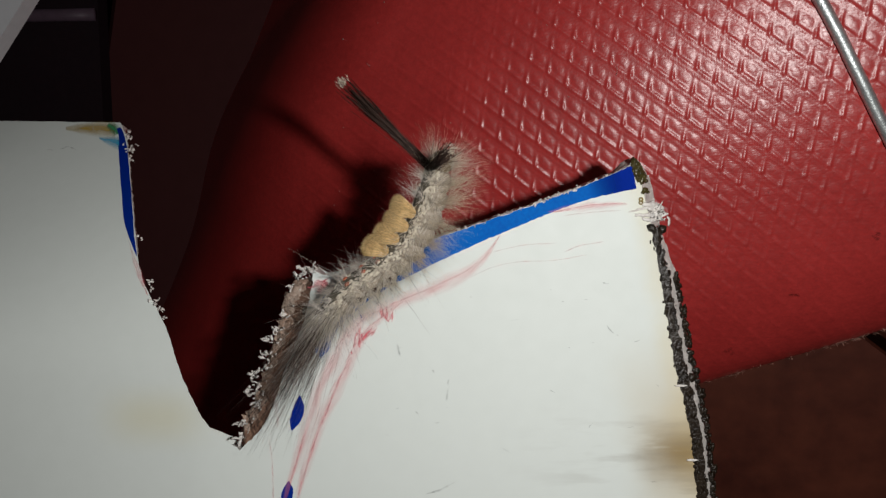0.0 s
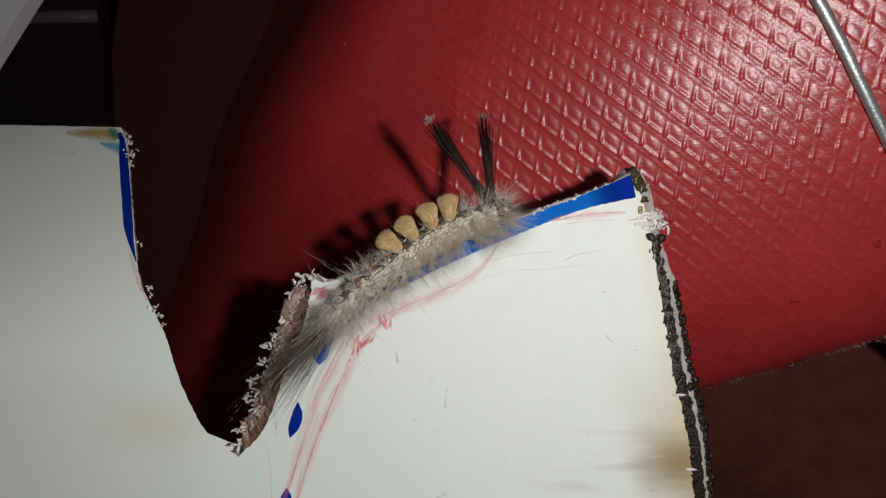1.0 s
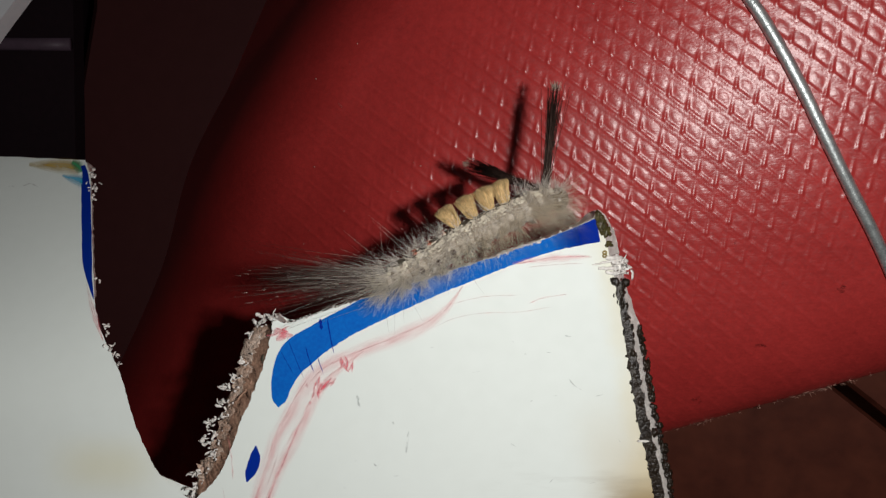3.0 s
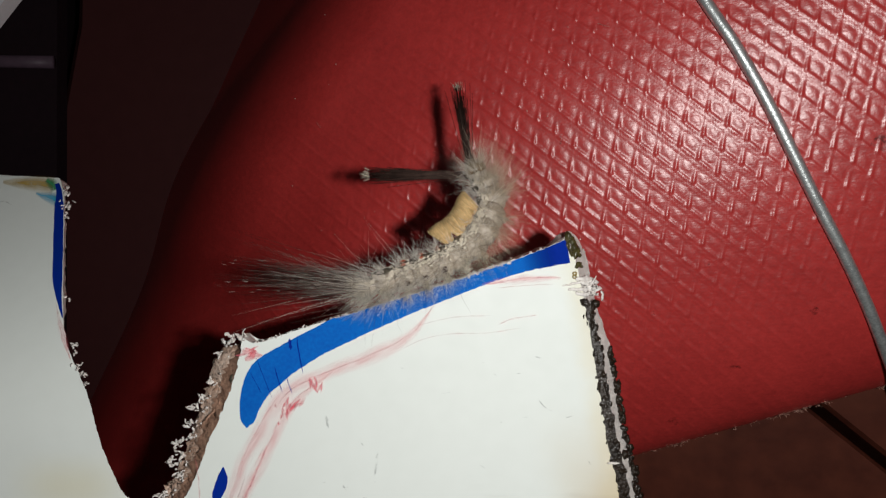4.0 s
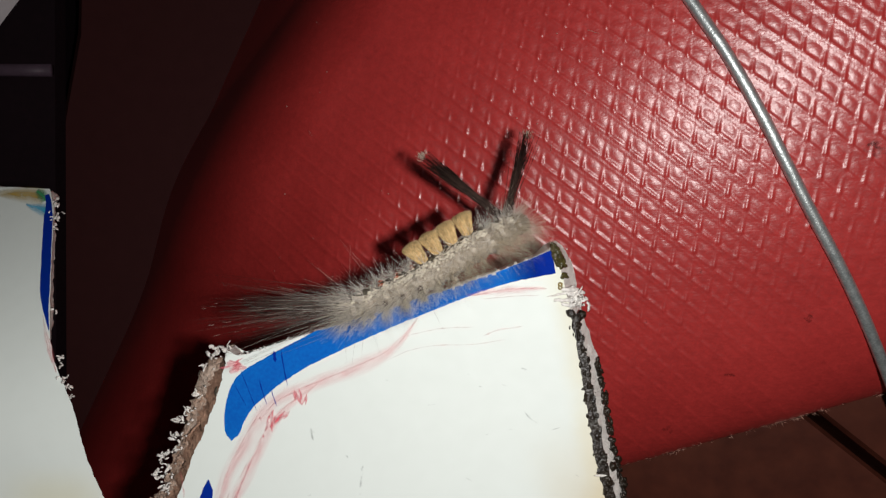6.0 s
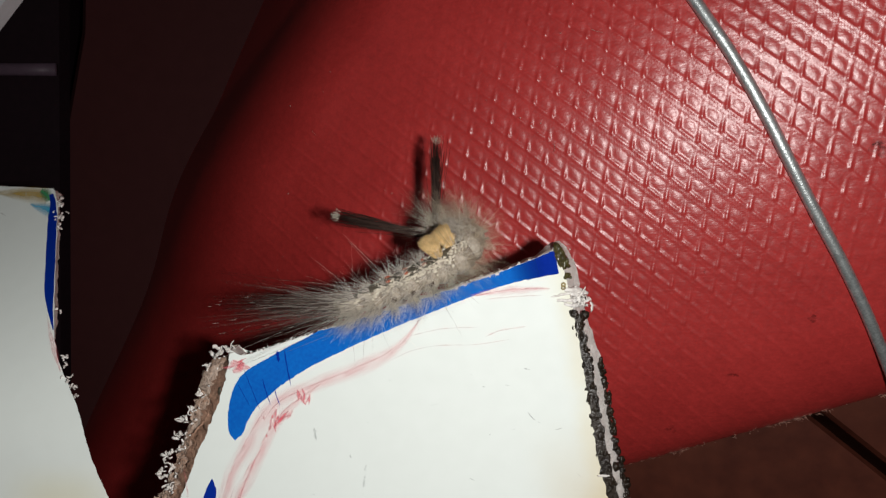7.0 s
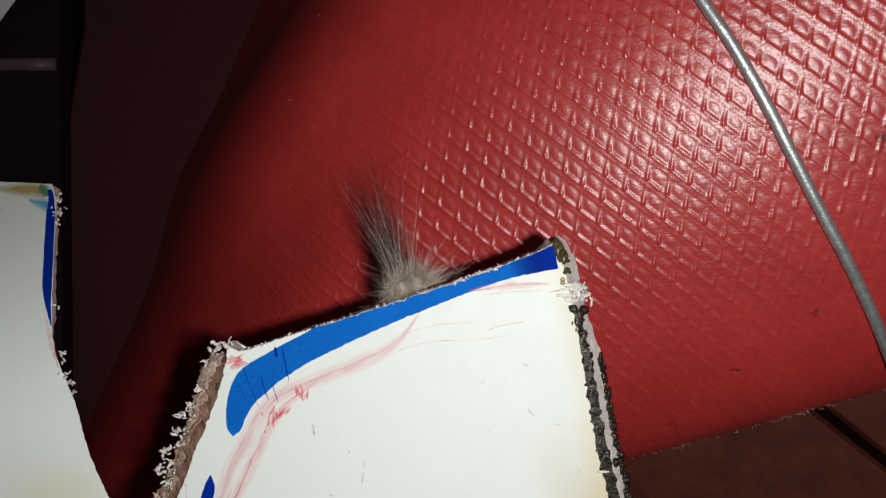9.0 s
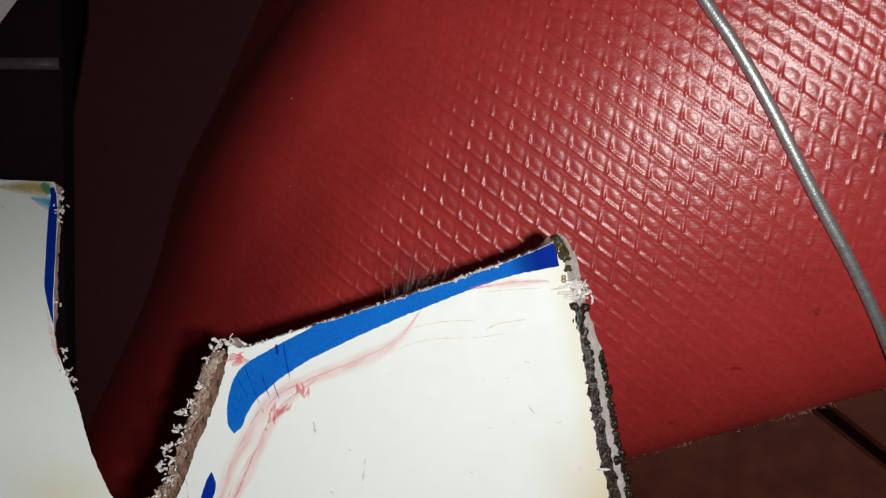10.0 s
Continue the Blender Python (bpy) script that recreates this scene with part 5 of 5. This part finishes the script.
    crawl(3.7, (-9.2, -6.4, 267.4), (-4.6, -4.7, 267.4), (-0.3, -2.6, 267.5), (3.4, 0.0, 267.5), (5.5, 4.3, 265.5), (4.6, 8.9, 262.5),
          (-0.35, 0.85, 0.40), (-0.95, 0.20, -0.10), (-3.9, 18.0, 259.1), (-13.4, 4.0, 260.6), (-25.3, -4.7, 264.2))
    crawl(4.0, (-9.6, -5.9, 267.5), (-4.4, -4.4, 267.5), (0.2, -2.7, 267.6), (3.9, 0.0, 266.6), (5.5, 4.3, 264.6), (3.3, 8.9, 262.6),
          (-0.35, 0.85, 0.40), (-0.95, 0.20, -0.10), (1.5, 20.0, 257.8), (-13.6, 7.7, 260.9), (-25.5, -4.3, 264.4))
    crawl(4.2, (-9.5, -5.9, 267.3), (-4.4, -4.3, 267.3), (-0.2, -2.6, 267.3), (4.0, 0.0, 266.4), (6.4, 4.1, 265.4), (7.0, 7.8, 263.4),
          (-0.35, 0.85, 0.40), (-0.95, 0.30, -0.10), (4.6, 18.5, 257.1), (-12.3, 9.7, 261.8), (-25.4, -4.8, 264.2))
    crawl(4.5, (-9.4, -5.5, 267.0), (-4.5, -4.0, 267.0), (0.0, -2.5, 267.0), (4.1, -0.3, 267.0), (9.1, 2.4, 267.0), (13.7, 5.7, 267.0),
          (-0.35, 0.85, 0.40), (-0.35, 0.85, 0.40), (10.9, 16.9, 262.0), (4.9, 15.5, 265.7), (-25.3, -4.7, 264.0))
    crawl(4.8, (-10.0, -5.6, 267.2), (-4.9, -4.3, 267.2), (-0.1, -2.4, 267.2), (4.0, -0.5, 267.2), (9.1, 1.4, 267.2), (14.2, 3.6, 267.2),
          (-0.35, 0.85, 0.40), (-0.35, 0.85, 0.40), (19.5, 11.4, 259.2), (9.5, 14.0, 260.0), (-25.5, -5.8, 264.1))
    crawl(5.1, (-9.5, -6.1, 267.3), (-4.6, -4.7, 267.3), (-0.1, -2.9, 267.3), (4.2, -1.0, 267.3), (9.0, 0.7, 267.3), (13.9, 2.1, 267.3),
          (-0.35, 0.85, 0.40), (-0.35, 0.85, 0.40), (18.4, 12.6, 261.6), (10.0, 12.8, 260.1), (-24.7, -6.9, 264.2))
    crawl(5.5, (-9.6, -6.6, 267.4), (-5.1, -5.2, 267.4), (-0.5, -3.5, 267.4), (3.4, -1.5, 267.4), (8.2, 0.2, 267.4), (13.4, 1.1, 267.4),
          (-0.35, 0.85, 0.40), (-0.35, 0.85, 0.40), (19.2, 12.7, 267.0), (7.0, 10.5, 259.7), (-25.2, -7.9, 264.4))
    crawl(5.7, (-10.1, -6.8, 267.2), (-5.6, -5.4, 267.2), (-1.2, -3.6, 267.2), (3.0, -1.4, 267.2), (7.4, 0.3, 267.2), (12.2, 1.4, 267.2),
          (-0.35, 0.85, 0.40), (-0.35, 0.85, 0.40), (16.4, 12.9, 263.0), (3.6, 10.9, 261.2), (-25.4, -7.9, 264.3))
    crawl(6.2, (-9.7, -6.8, 267.1), (-5.3, -5.4, 267.1), (-1.1, -3.6, 267.1), (2.7, -1.2, 266.1), (6.6, 1.7, 265.0), (10.4, 4.7, 263.0),
          (-0.35, 0.85, 0.40), (-0.70, 0.70, -0.10), (9.9, 16.1, 257.0), (-4.7, 11.7, 261.3), (-25.0, -8.1, 264.2))
    crawl(6.8, (-9.6, -6.4, 267.0), (-4.6, -4.6, 266.9), (-0.7, -2.7, 266.9), (3.2, 0.3, 264.8), (5.7, 3.9, 262.8), (5.0, 7.9, 259.8),
          (-0.35, 0.85, 0.40), (-0.95, -0.10, -0.10), (3.6, 17.1, 252.3), (-11.9, 11.4, 258.9), (-24.6, -8.0, 264.1))
    crawl(7.0, (-9.7, -6.7, 267.2), (-5.0, -5.0, 267.1), (-0.9, -3.2, 267.1), (3.5, -0.8, 266.0), (4.2, 1.9, 262.0), (-0.6, 2.4, 258.0),
          (-0.35, 0.85, 0.40), (-0.60, -0.60, 0.10), (0.3, 14.0, 256.2), (-16.2, 5.0, 258.2), (-25.1, -7.8, 264.3))
    crawl(7.2, (-9.1, -6.2, 267.1), (-4.6, -4.6, 267.0), (-0.9, -2.7, 267.0), (2.8, -0.8, 265.9), (5.1, 0.3, 261.9), (1.9, -0.1, 256.9),
          (-0.35, 0.85, 0.40), (-0.50, -0.60, -0.10), (-0.4, 7.5, 248.2), (-12.1, 1.4, 256.3), (-24.8, -8.2, 264.3))
    crawl(7.5, (-8.2, -7.1, 267.0), (-5.0, -5.3, 266.9), (-1.7, -3.7, 266.9), (1.6, -2.3, 264.8), (3.7, -2.9, 258.8), (1.1, -5.4, 254.8),
          (-0.35, 0.85, 0.40), (-0.50, 0.35, -0.50), (-2.8, -6.8, 242.6), (-4.4, -7.5, 243.4), (-24.8, -8.6, 264.2))
    crawl(8.0, (-6.6, -7.9, 266.8), (-3.6, -6.1, 266.7), (-0.9, -4.5, 264.7), (1.5, -4.2, 259.6), (1.3, -7.0, 254.6), (0.6, -12.0, 254.7),
          (-0.35, 0.70, 0.10), (0.00, -0.30, -1.00), (2.9, -17.8, 242.7), (1.2, -18.6, 243.0), (-23.4, -12.0, 265.8))
    crawl(8.5, (-5.2, -6.4, 265.7), (-2.3, -4.4, 265.6), (-0.4, -4.2, 260.6), (0.3, -7.2, 255.6), (-0.2, -11.6, 254.7), (-0.7, -16.0, 254.7),
          (-0.30, 0.80, 0.30), (0.00, 0.20, -1.00), (2.0, -23.4, 244.3), (-0.4, -23.5, 244.0), (-20.5, -4.5, 261.8))
    crawl(9.0, (-3.8, -5.3, 262.6), (-2.0, -5.1, 259.5), (-1.4, -8.3, 254.6), (-0.9, -12.3, 254.6), (-0.7, -16.3, 254.7), (-0.6, -20.3, 254.7),
          (-0.40, 0.40, -0.80), (0.00, 0.20, -1.00), (1.5, -28.8, 245.3), (-0.9, -28.9, 245.1), (-6.7, 5.2, 256.6))
    crawl(9.5, (-4.6, -9.4, 254.8), (-3.0, -11.6, 254.8), (-2.5, -14.6, 254.8), (-1.5, -18.2, 254.8), (-0.8, -21.5, 254.8), (-0.3, -24.8, 254.9),
          (0.00, 0.20, -1.00), (0.00, 0.20, -1.00), (1.4, -33.7, 245.4), (-0.2, -33.7, 245.5), (1.6, 3.1, 256.6))
    crawl(10.0, (-5.4, -17.2, 254.8), (-4.1, -19.2, 254.8), (-2.8, -21.2, 254.8), (-1.6, -24.8, 254.8), (-0.8, -28.1, 254.8), (-0.3, -31.8, 254.9),
          (0.00, 0.20, -1.00), (0.00, 0.20, -1.00), (1.3, -39.9, 244.7), (-0.3, -39.9, 244.7), (-1.6, -6.0, 257.2))
    walk(caterpillar, [(t, base) for t, base, _ in STANCES])
    for i, ob in enumerate([*SEGMENTS, *PENCILS, TAIL]):
        walk(ob, [(t, rows[i]) for t, _, rows in STANCES])


motions()
